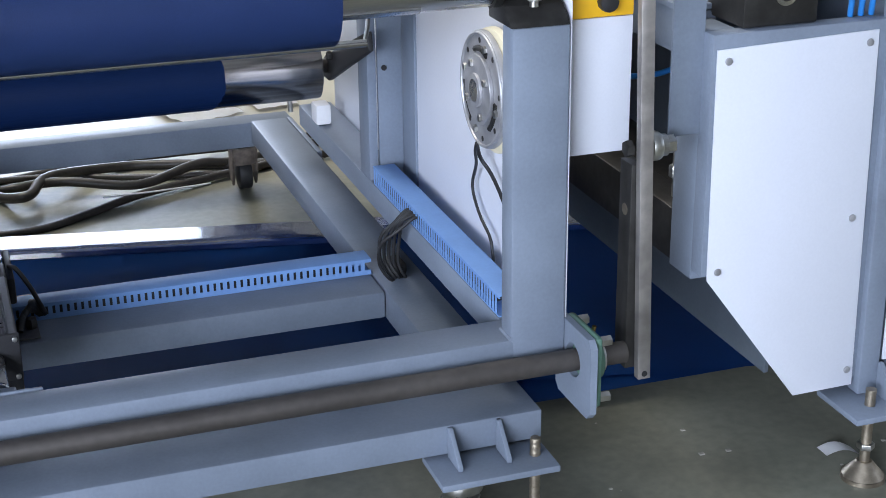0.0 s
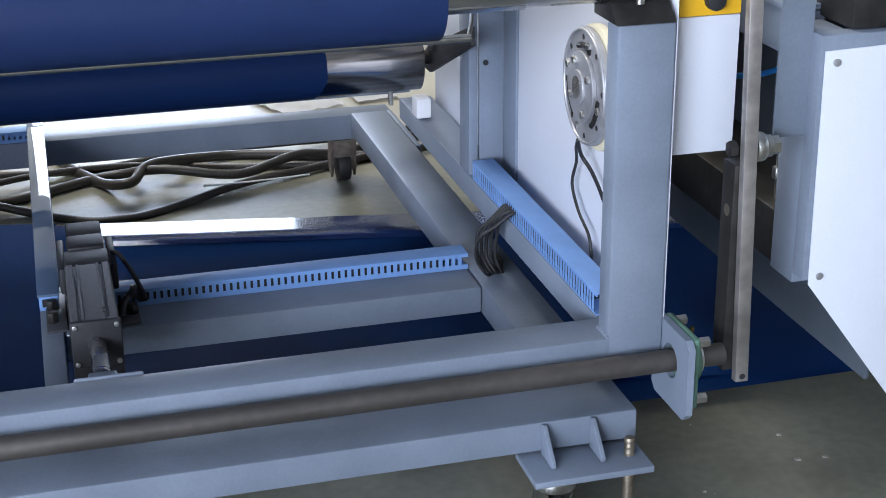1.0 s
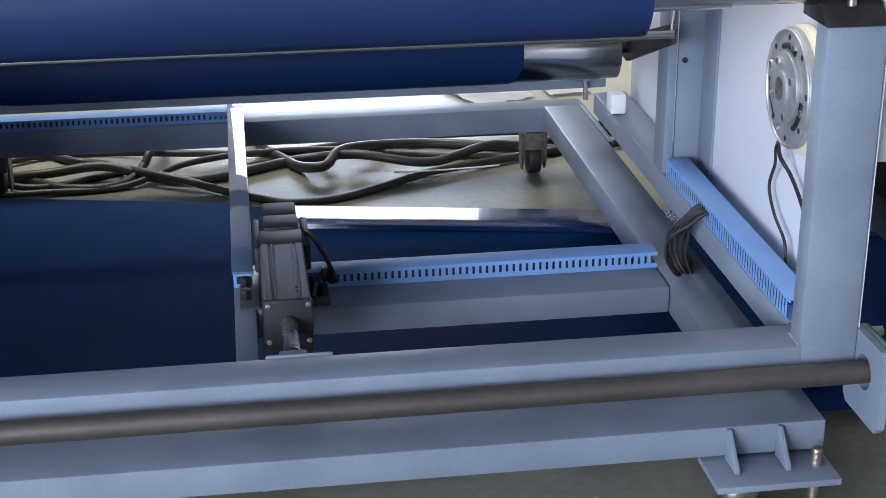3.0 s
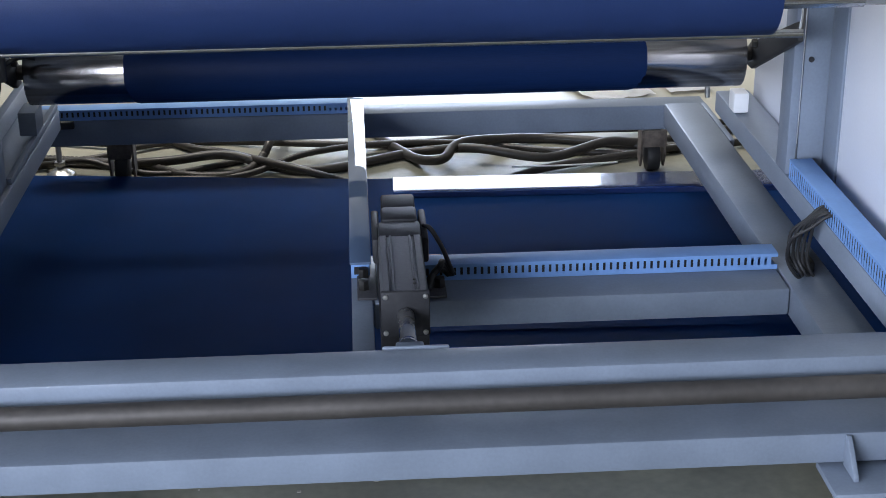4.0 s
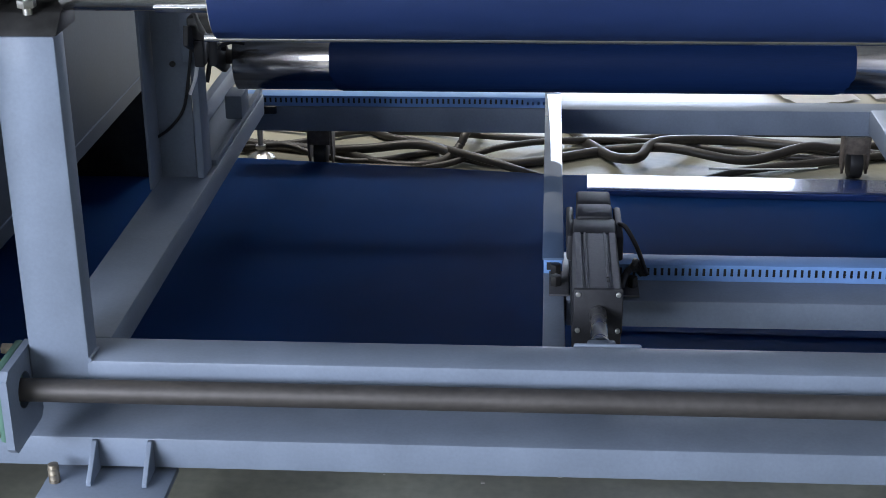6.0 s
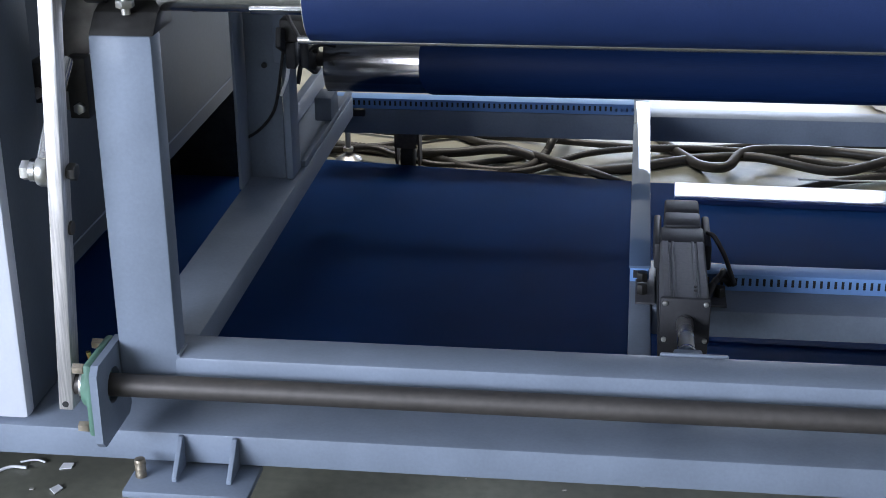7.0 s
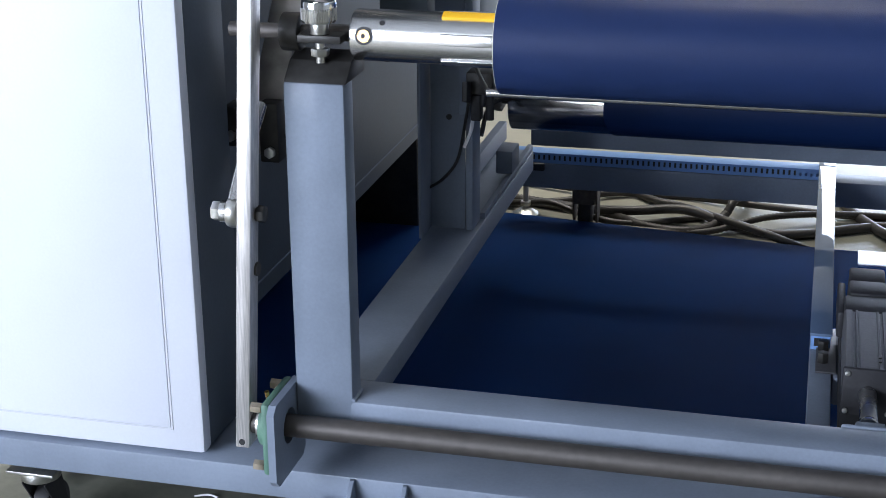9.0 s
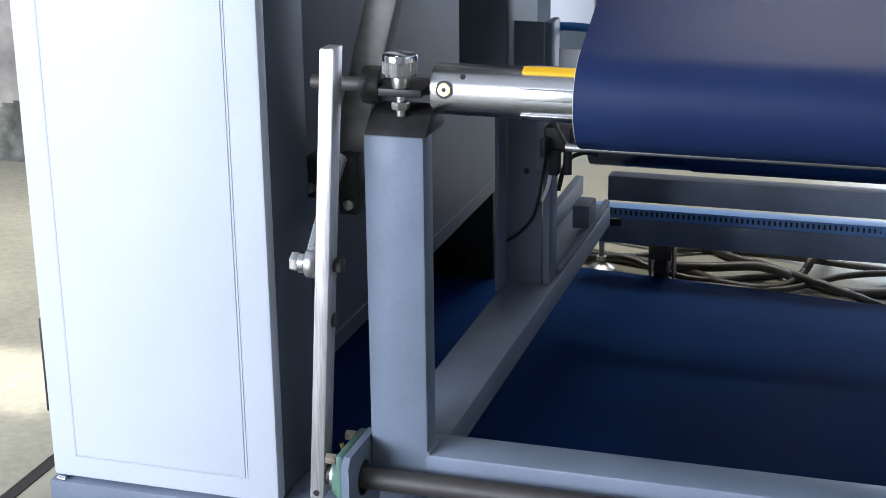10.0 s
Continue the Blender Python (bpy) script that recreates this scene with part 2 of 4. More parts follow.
# ---- the hall ----
def hall():
    tagged(boxed("floor", (-9, 9, -7.2, 8.2, -0.12, 0.0), FLOOR, bevel=0), "worn green-grey painted concrete factory floor", "floor", kind="structure")
    tagged(boxed("floor_bay", (-8.99, -1.785, -6.9, 7.99, 0.0005, 0.005), CONCRETE, bevel=0), "pale bare dusty concrete floor bay beside the painted floor", "floor", kind="structure")
    tagged(boxed("floor_joint", (-1.783, -1.757, -6.9, 7.99, 0.0005, 0.003), BLACK, bevel=0), "dark open joint between the floor bays", "floor joint", kind="structure")
    w = bmesh.new()
    box(w, -9, -0.27, 8.0, 8.2, 0, 6)
    box(w, 1.6, 9, 8.0, 8.2, 0, 6)
    box(w, -0.27, 1.6, 8.0, 8.2, 2.42, 6)
    tagged(part("wall_north", w, WALL), "plain grey factory wall with an open doorway", "wall", kind="structure")
    w = bmesh.new()
    box(w, -9, 9, -7.2, -7.0, 0, 1.1)
    box(w, -9, 9, -7.2, -7.0, 3.9, 6)
    box(w, -9, -8.3, -7.2, -7.0, 1.1, 3.9)
    box(w, -2.5, 9, -7.2, -7.0, 1.1, 3.9)
    tagged(part("wall_south", w, WALL), "plain grey factory wall with a wide window opening", "wall", kind="structure")
    # east wall, unseen; its opening only goes with the added side fill
    w = bmesh.new()
    box(w, 7.0, 7.2, -7, 8, 0, 2.2)
    box(w, 7.0, 7.2, -7, 8, 4.6, 6)
    box(w, 7.0, 7.2, -7, -4.6, 2.2, 4.6)
    box(w, 7.0, 7.2, 0.6, 8, 2.2, 4.6)
    tagged(part("wall_east", w, WALL), "plain grey factory wall with an opening for the added side light", "wall", kind="structure")
    w = bmesh.new()
    box(w, -9.2, -9.0, -7, 8, 0, 6)
    tagged(part("wall_west", w, WALL), "plain grey factory wall", "wall", kind="structure")
    # unseen roof: wide gap for the rear fill, small gap shaping the sun patch
    w = bmesh.new()
    box(w, -9.2, 9.2, -7.2, 2.2, 6, 6.15)
    box(w, -9.2, 9.2, 4.8, 8.2, 6, 6.15)
    box(w, -9.2, -7.92, 2.2, 4.8, 6, 6.15)
    box(w, -7.20, -3.05, 2.2, 4.8, 6, 6.15)
    box(w, -7.92, -7.20, 2.2, 4.36, 6, 6.15)
    box(w, 0.4, 9.2, 2.2, 4.8, 6, 6.15)
    tagged(part("ceiling", w, ROOF), "grey factory roof with unseen openings for added light and sun", "ceiling", kind="structure")


hall()


def partition():
    """A low plastered wall at the edge of the bare bay, its foot dark and flaking."""
    t = boxed("wall_partition", (-8.99, -2.45, 2.66, 2.80, 0.0055, 2.1), PLASTER, bevel=0.004)
    tagged(t, "stained beige plaster partition wall with a flaking damp foot", "wall", kind="structure")
    rng = random.Random(11)
    bm = bmesh.new()
    for k in range(130):
        x = -2.46 - 0.05 * k
        box(bm, x - 0.05, x, 2.651 + 0.004 * rng.random(), 2.6595, 0.006, 0.17 + 0.06 * noise.noise((k * 0.31, 2.0, 0.0)) + 0.05 * rng.random())
    part("damp_foot", bm, DAMP, t, "dark flaking damp plaster")


partition()

# ---- upper sliding frame of the roll stand ----
XI, XO = 0.797, 0.893  # inner and outer side of the uprights


def upper_frame():
    t = thing("roll_stand_frame", "blue-grey painted steel unwinding stand frame of welded box tube", "machine frame")
    boxed("front_beam", (-XO, XO, 0.0, 0.087, 0.293, 0.35), GREY, t, bevel=0.006)
    for s in (-1, 1):
        a, b = sorted((s * XI, s * XO))
        boxed("upright", (a, b, -0.0008, 0.047, 0.2925, 0.866), GREY, t, bevel=0.006)
        c, d = sorted((s * (0.811 if s > 0 else 0.787), s * 0.893))
        boxed("side_beam", (c, d, 0.089, 1.48, 0.295, 0.348), GREY, t, bevel=0.004)
        # raised guide lips behind the rear upright
        for e, f, y0, y1, top in (((0.789, 0.802, 0.93, 1.479, 0.363), (0.872, 0.8925, 0.925, 1.56, 0.396)) if s < 0 else ()):
            g, h = sorted((s * e, s * f))
            boxed("guide_lip", (g, h, y0, y1, 0.349, top), GREY, t, bevel=0.002)
        g, h = sorted((s * (0.815 if s < 0 else 0.834), s * 0.888))
        boxed("rear_upright", (g, h, 0.855, 0.861, 0.35, 0.90), GREY, t, bevel=0.001)
        g, h = sorted((s * (0.797 if s < 0 else 0.810), s * (0.812 if s < 0 else 0.829)))
        boxed("upright_flange", (g, h, 0.848, 0.92, 0.35, 0.90), GREY, t, bevel=0.002)
        g, h = sorted((s * 0.8885, s * 0.8945))
        boxed("upright_return", (g, h, 0.775, 0.861, 0.35, 0.90), GREY, t, bevel=0.001)
        rodded("plug", (s * 0.848, 0.8555, 0.592), (s * 0.848, 0.852, 0.592), 0.006, BLACK, t, sides=12)
        # pad block
        g, h = sorted((s * (0.786 if s < 0 else 0.806), s * (0.826 if s < 0 else 0.842)))
        boxed("pad_block", (g, h, *((1.21, 1.29, 0.3645, 0.420) if s < 0 else (1.28, 1.33, 0.35, 0.398))), PAPER if s > 0 else GREY, t, "off-white plastic slide block" if s > 0 else "grey slide block", bevel=0.004)
    boxed("rear_beam", (-0.786, 0.83, 1.43, 1.479, 0.3735, 0.437), GREY, t, bevel=0.005)
    # rod-end fitting at the end of the rear beam
    boxed("fitting_block", (0.752, 0.786, 1.404, 1.4295, 0.398, 0.436), ZINC, t, "small zinc rod end fitting", bevel=0.004)
    hexbolt("fitting_bolt", (0.769, 1.4, 0.412), (0, -1, 0), 0.009, 0.018, ZINC, t)
    rodded("fitting_stud", (0.774, 1.41, 0.352), (0.772, 1.412, 0.40), 0.006, ZINC, t, sides=12)
    # white side sheet with its edge showing beyond the upright
    boxed("side_sheet", (0.8945, 0.8965, 0.004, 1.44, 0.30, 0.90), WHITE, t, "white painted sheet metal side panel", bevel=0.0008)
    # weld beads at the corners
    for s in (-1, 1):
        bm = bmesh.new()
        pts = [(s * XI, -0.0005 + 0.0455 * k / 8, 0.3515 + 0.0006 * (k % 2)) for k in range(9)]
        tube(bm, pts, 0.0035, 6)
        part("weld_bead", bm, GREY, t)
    return t


upper_frame()


# ---- lower base frame ----
def gusset_foot(x0, x1, plate_name, parent, gussets, bolt):
    boxed(plate_name, (x0, x1, -0.088, 0.02, 0.143, 0.155), GREY, parent, "thick grey steel foot plate", bevel=0.002)
    for g in gussets:
        bm = bmesh.new()
        prism(bm, [(0.0, 0.2115), (-0.007, 0.2115), (-0.056, 0.164), (-0.056, 0.157), (0.0, 0.157)], "x", g - 0.004, g + 0.004, 0.0008)
        part("gusset", bm, GREY, parent)
    lev = rodded("levelling_screw", (bolt, -0.04, 0.02), (bolt, -0.04, 0.187), 0.0085, YELLOW_ZINC, parent, "worn threaded steel screw", 16, 0.001)
    bm = bmesh.new()
    for k in range(15):
        rod(bm, (bolt, -0.04, 0.03 + k * 0.0105), (bolt, -0.04, 0.034 + k * 0.0105), 0.0093, 14)
    part("screw_thread", bm, YELLOW_ZINC, lev)
    hexbolt("lock_nut", (bolt, -0.04, 0.045), (0, 0, 1), 0.015, 0.012, ZINC, parent)
    bm = bmesh.new()
    rod(bm, (bolt, -0.04, 0.0), (bolt, -0.04, 0.008), 0.035, 28)
    rod(bm, (bolt, -0.04, 0.008), (bolt, -0.04, 0.026), 0.034, 28, 0.014)
    part("levelling_pad", bm, ZINC, parent, "dull zinc levelling pad")


def base_frame():
    t = thing("base_frame", "blue-grey painted steel base frame with gusseted feet on the floor", "machine frame")
    boxed("front_rail", (-1.49, 0.855, 0.0, 0.170, 0.16, 0.214), GREY, t, bevel=0.005)
    boxed("side_rail", (0.758, 0.857, 0.172, 1.828, 0.15, 0.214), GREY, t, bevel=0.005)
    boxed("rear_rail", (-0.93, 0.875, 1.83, 1.91, 0.138, 0.208), GREY, t, bevel=0.005)
    boxed("middle_rail", (-0.094, -0.0535, 0.172, 1.828, 0.15, 0.2145), GREY, t, bevel=0.003)
    boxed("rail_end_block", (0.8575, 0.872, 1.5, 1.828, 0.15, 0.2138), GREY, t, bevel=0.003)
    boxed("cross_rail", (-0.052, 0.756, 0.572, 0.79, 0.156, 0.213), GREY, t, bevel=0.006)
    gusset_foot(0.648, 0.852, "foot_plate", t, (0.69, 0.775), 0.826)
    gusset_foot(-0.878, -0.676, "foot_plate", t, (-0.802, -0.713), -0.861)
    return t


base_frame()


def caster(x, y, wheel_mat, label):
    t = thing("swivel_caster", label, "caster", "casters under the base")
    boxed("top_plate", (x - 0.045, x + 0.045, y - 0.04, y + 0.04, 0.132, 0.1375), ZINC, t, bevel=0.001)
    rodded("swivel_race", (x, y, 0.112), (x, y, 0.131), 0.036, ZINC, t, "zinc swivel race", 28, 0.003)
    for s in (-1, 1):
        bm = bmesh.new()
        prism(bm, [(y - 0.03, 0.111), (y + 0.03, 0.111), (y + 0.045, 0.05), (y + 0.03, 0.035), (y + 0.01, 0.045)], "x", x + s * 0.021 - 0.0015, x + s * 0.021 + 0.0015)
        part("fork", bm, wheel_mat if wheel_mat is BLACK else ZINC, t)
    wheel = rodded("wheel", (x - 0.016, y + 0.025, 0.045), (x + 0.016, y + 0.025, 0.045), 0.045, BLACK, t, "black rubber wheel", 30, 0.006)
    rodded("axle", (x - 0.027, y + 0.025, 0.045), (x + 0.027, y + 0.025, 0.045), 0.008, ZINC, wheel, sides=12)
    return t


caster(0.70, -0.03, BLACK_STEEL, "small swivel caster with zinc race under the foot plate")
caster(-0.735, -0.02, BLACK_STEEL, "small swivel caster with zinc race under the foot plate")
caster(-1.40, 0.06, BLACK, "black swivel caster with rubber wheel under the cabinet base")


# ---- drive rod with flanged bearings and levers ----
def drive_rod():
    t = thing("linkage_rod", "dark steel round rod running along the front of the stand", "shaft")
    rodded("rod", (-0.955, -0.034, 0.3145), (0.985, -0.034, 0.3145), 0.0185, ROD, t, sides=32)
    return t


drive_rod()


def bearing(s):
    t = thing("flange_bearing", "green cast flange bearing bolted to a grey steel plate", "bearing", "bearings of the linkage rod")
    x = s * 0.899
    bm = bmesh.new()
    # plate with a round hole
    cy, cz, n = -0.034, 0.3045, 32
    outer, inner = [], []
    for k in range(n):
        a = 2 * math.pi * (k + 0.5) / n
        c, q = math.cos(a), math.sin(a)
        m = 0.070 / max(abs(c), abs(q))
        outer.append((cy + m * c, cz + m * q))
        inner.append((cy + 0.029 * c, cz + 0.01 + 0.029 * q))
    for h in (-0.006, 0.006):
        rows = [[bm.verts.new((x + h, *p)) for p in ring] for ring in (outer, inner)]
        for k in range(n):
            bm.faces.new((rows[0][k], rows[0][(k + 1) % n], rows[1][(k + 1) % n], rows[1][k]))
    vs = list(bm.verts)
    lo_o, lo_i, hi_o, hi_i = vs[:n], vs[n:2 * n], vs[2 * n:3 * n], vs[3 * n:]
    for A, B in ((lo_o, hi_o), (lo_i, hi_i)):
        for k in range(n):
            bm.faces.new((A[k], A[(k + 1) % n], B[(k + 1) % n], B[k]))
    bmesh.ops.recalc_face_normals(bm, faces=bm.faces)
    part("flange_plate", bm, GREY, t, "grey painted square steel plate")
    bm = bmesh.new()
    box(bm, *sorted((x + s * 0.0065, x + s * 0.021)), cy - 0.058, cy + 0.058, cz - 0.054, cz + 0.07, 0.006)
    rod(bm, (x + s * 0.019, cy, cz + 0.01), (x + s * 0.036, cy, cz + 0.01), 0.043, 30, 0.036)
    part("bearing_housing", bm, GREEN, t)
    rodded("bearing_collar", (x + s * 0.036, cy, cz + 0.01), (x + s * 0.044, cy, cz + 0.01), 0.027, STEEL, t, sides=28, bevel=0.002)
    for dy in (-0.045, 0.045):
        for dz in (-0.042, 0.058):
            hexbolt("bolt", (x + s * 0.0215, cy + dy, cz + dz), (s, 0, 0), 0.009, 0.018, ZINC if s > 0 else YELLOW_ZINC, t)
    rodded("grease_nipple", (x + s * 0.028, cy, cz + 0.052), (x + s * 0.030, cy - 0.002, cz + 0.066), 0.004, BRASS, t, sides=10)
    return t


bearing(-1)
bearing(1)


def lever(s):
    t = thing("lever_arm", "bare steel flat bar lever with drilled holes" if s < 0 else "dull grey steel flat bar lever with drilled holes", "lever", "levers at the rod ends")
    mat = BARE if s < 0 else ROD_PALE
    if s < 0:
        lo, hi, w, zt = -0.967, -0.924, 0.023, 1.003
    else:
        lo, hi, w, zt = 1.013, 0.991, 0.023, 1.03
    bm = bmesh.new()
    y0, y1 = -0.056, -0.02 if s < 0 else -0.04
    verts = []
    for z, c in ((0.277 if s < 0 else 0.269, lo), (zt, hi)):
        for dx, y in ((-w / 2, y0), (w / 2, y0), (w / 2, y1), (-w / 2, y1)):
            verts.append(bm.verts.new((c + dx, y, z)))
    for k in range(4):
        bm.faces.new((verts[k], verts[(k + 1) % 4], verts[4 + (k + 1) % 4], verts[4 + k]))
    bm.faces.new(verts[3::-1])
    bm.faces.new(verts[4:])
    bmesh.ops.recalc_face_normals(bm, faces=bm.faces)
    bmesh.ops.bevel(bm, geom=list(bm.edges), offset=0.0018, segments=2, profile=0.5, affect="EDGES")
    part("bar", bm, mat, t)
    if s > 0:
        boxed("back_bar", (0.985, 1.008, -0.038, 0.004, 0.285, 0.64), BLACK_STEEL, t, "dark steel clevis bar", bevel=0.002)
        rodded("bar_hole", (0.9845, -0.018, 0.56), (0.9865, -0.018, 0.56), 0.010, YELLOW_ZINC, t, sides=18)
    xm = lo + (hi - lo) * (0.665 - 0.277) / (zt - 0.277)
    bm = bmesh.new()
    rod(bm, (lo, y0 - 0.0008, 0.287 if s < 0 else 0.279), (lo, y0 + 0.004, 0.287 if s < 0 else 0.279), 0.0052, 14)
    part("tapped_hole", bm, BLACK, t)
    for z in (0.665, 0.575) if s < 0 else ():
        xx = lo + (hi - lo) * (z - 0.277) / (zt - 0.277)
        rodded("pin", (xx + w / 2 - 0.002, -0.03, z) if s < 0 else (xx - w / 2 + 0.002, -0.03, z), (xx + w / 2 + 0.004, -0.03, z) if s < 0 else (xx - w / 2 - 0.003, -0.03, z), 0.011, ROD, t, sides=18)
    # ball joint and bolt on the outer side
    out = -1 if s < 0 else 1
    hexbolt("bolt_head", (xm + out * 0.045, -0.03, 0.665), (out, 0, 0), 0.0155, 0.014, ZINC, t, "zinc hexagon bolt")
    rodded("joint_eye", (xm + out * 0.014, -0.03, 0.665), (xm + out * 0.034, -0.03, 0.665), 0.024, ZINC, t, "zinc plated rod eye", 26, 0.006)
    rodded("washer", (xm + out * 0.035, -0.03, 0.665), (xm + out * 0.044, -0.03, 0.665), 0.018, STEEL, t, sides=24)
    hexbolt("nut", (xm - out * 0.014, -0.03, 0.665), (-out, 0, 0), 0.014, 0.012, BLACK_STEEL, t)
    if s > 0:
        return t
    bm = bmesh.new()
    tube(bm, [(xm + out * 0.024, -0.03, 0.68), (xm + out * 0.024, 0.02, 0.735), (xm + out * 0.024, 0.10, 0.80)], 0.011, 12)
    part("rod_shank", bm, STEEL, t)
    return t


lever(-1)
lever(1)

# ---- air shaft, roll and web ----
SY, SZ, SR, RR = 0.05, 0.931, 0.0385, 0.076
ROLL0, ROLL1 = -0.567, 0.527


def saddle(s):
    t = thing("shaft_saddle", "black steel saddle block with a knurled clamp knob", "clamp", "saddles on the uprights")
    bm = bmesh.new()
    a, b = sorted((s * 0.79, s * 0.887))
    prism(bm, [(-0.012, 0.868), (0.085, 0.868), (0.085, 0.90), (0.055, 0.906), (0.02, 0.896), (-0.004, 0.876)], "x", a, b, 0.002)
    part("block", bm, BLACK_STEEL, t)
    bm = bmesh.new()
    box(bm, *sorted((s * 0.80, s * 0.868)), 0.0, 0.09, 0.925, 0.937, 0.002)
    part("strap", bm, BLACK_STEEL, t)
    x = s * 0.835
    rodded("screw", (x, 0.01, 0.895), (x, 0.01, 0.948), 0.007, ZINC, t, sides=14)
    hexbolt("nut", (x, 0.01, 0.905), (0, 0, 1), 0.014, 0.012, ZINC, t)
    rodded("knob_neck", (x, 0.01, 0.938), (x, 0.01, 0.955), 0.014, STEEL, t, sides=22, bevel=0.001)
    bm = bmesh.new()
    rod(bm, (x, 0.01, 0.955), (x, 0.01, 0.989), 0.026, 44, bevel=0.004)
    for k in range(44):
        a = 2 * math.pi * k / 44
        rod(bm, (x + 0.0256 * math.cos(a), 0.01 + 0.0256 * math.sin(a), 0.960), (x + 0.0256 * math.cos(a), 0.01 + 0.0256 * math.sin(a), 0.978), 0.0012, 5)
    part("clamp_knob", bm, CHROME, t, "knurled chrome knob")
    return t


saddle(-1)
saddle(1)


def air_shaft():
    """The turning shaft with the roll on it; its own space has the axis along x."""
    t = thing("air_shaft", "polished steel expanding air shaft carrying a blue roll", "shaft", at=pose(0, SY, SZ))
    rodded("shaft_tube", (-0.792, 0, 0), (0.776, 0, 0), SR, STEEL, t, "polished steel tube", 64, 0.004)
    rodded("journal", (-0.99, 0, 0), (-0.793, 0, 0), 0.0115, ROD, t, sides=20)
    rodded("collar", (-0.905, 0, 0), (-0.875, 0, 0), 0.029, BLACK_STEEL, t, sides=30, bevel=0.002)
    rodded("journal", (0.777, 0, 0), (0.97, 0, 0), 0.016, ROD, t, sides=20)
    rodded("collar", (0.777, 0, 0), (0.79, 0, 0), 0.041, BLACK_STEEL, t, sides=36)
    valve = rodded("valve_pocket", (-0.768, -0.036, 0.006), (-0.768, -0.0388, 0.0064), 0.0135, BLACK, t, "black valve pocket", 24)
    bm = bmesh.new()
    rod(bm, (-0.768, -0.037, 0.006), (-0.768, -0.0405, 0.0064), 0.0095, 20)
    part("valve_rim", bm, BRASS, valve, "brass valve")
    rodded("valve_core", (-0.768, -0.040, 0.0062), (-0.768, -0.0412, 0.0066), 0.0035, BLACK, valve, sides=12)
    # expanding strips in pairs along the shaft, one of them yellow
    for k in range(6):
        a = math.radians(90 - 8 + 60 * k)  # angle round the axis from the front, upward
        bm = bmesh.new()
        box(bm, -0.655, ROLL0 + 0.05, -0.0085, 0.0085, SR - 0.004, SR + 0.0035, 0.002)
        part("expanding_strip", bm, STEEL if k != 5 else YELLOW, t, "yellow marked strip" if k == 5 else "raised metal strip",
             at=Matrix.Rotation(a, 4, "X"))
        bm = bmesh.new()
        box(bm, ROLL1 - 0.05, 0.66, -0.0085, 0.0085, SR - 0.004, SR + 0.0035, 0.002)
        part("expanding_strip", bm, STEEL, t, "raised metal strip", at=Matrix.Rotation(a, 4, "X"))
    for k in range(3):
        a = math.radians(40 + 120 * k)
        rodded("set_screw", (-0.742, -0.0375 * math.cos(a), 0.0375 * math.sin(a)), (-0.742, -0.0389 * math.cos(a), 0.0389 * math.sin(a)), 0.0042, BLACK, t, sides=12)
    # roll with its paper core, faint rings on the end
    bm = bmesh.new()
    rod(bm, (ROLL0, 0, 0), (ROLL1, 0, 0), RR, 96, bevel=0.002)
    part("roll", bm, WEB, t, "roll of dark blue nonwoven fabric")
    rodded("core", (ROLL0 - 0.004, 0, 0), (ROLL1 + 0.004, 0, 0), 0.0475, CREAM, t, "cream cardboard core", 48)
    bm = bmesh.new()
    rod(bm, (ROLL0 - 0.0012, 0, 0), (ROLL0 + 0.001, 0, 0), RR - 0.001, 72)
    part("roll_end", bm, CREAM, t, "pale edge of the wound roll")
    return t


SHAFT = air_shaft()


def web_sheet():
    """The fabric leaving the top of the roll, up and back to the machine."""
    th = radians(24.5)
    bm = bmesh.new()
    rows = []
    for k in range(-24, 33):
        d = max(k, 0) / 32 * 2.4
        b = th + math.radians(190) * max(-k, 0) / 24  # round the front of the roll to its underside
        y, z = SY - math.sin(b) * (RR + 0.0014) + d * math.cos(b), SZ + math.cos(b) * (RR + 0.0014) + d * math.sin(b)
        rows.append([bm.verts.new((ROLL0 + (ROLL1 - ROLL0) * j / 24, y, z + (0.0012 * math.sin(j * 1.7 + k * 0.3) if k > 1 else 0))) for j in range(25)])
    for a, b in zip(rows, rows[1:]):
        for j in range(24):
            bm.faces.new((a[j], a[j + 1], b[j + 1], b[j]))
    r = bmesh.ops.solidify(bm, geom=list(bm.faces), thickness=0.0008)
    tagged(part("fabric_web", bm, WEB), "dark blue nonwoven fabric web drawn off the roll", "fabric")


web_sheet()


def chrome_bar():
    t = thing("guide_bar", "thin chrome guide bar below the roll on black brackets", "guide bar")
    rodded("bar", (-0.625, 0.20, 0.814), (0.625, 0.20, 0.814), 0.0065, STEEL, t, sides=24)
    for s in (-1, 1):
        bm = bmesh.new()
        tube(bm, [(s * 0.622, 0.20, 0.812), (s * 0.70, 0.45, 0.80), (s * 0.80, 0.853, 0.79)], 0.004, 8)
        part("bracket", bm, BLACK_STEEL, t)
    return t


chrome_bar()


PY, PZ = 0.80, 0.67  # pivot of the dancer's swing arms
DY, DZ = 0.30, -0.128  # roller axis from the pivot, arms at rest


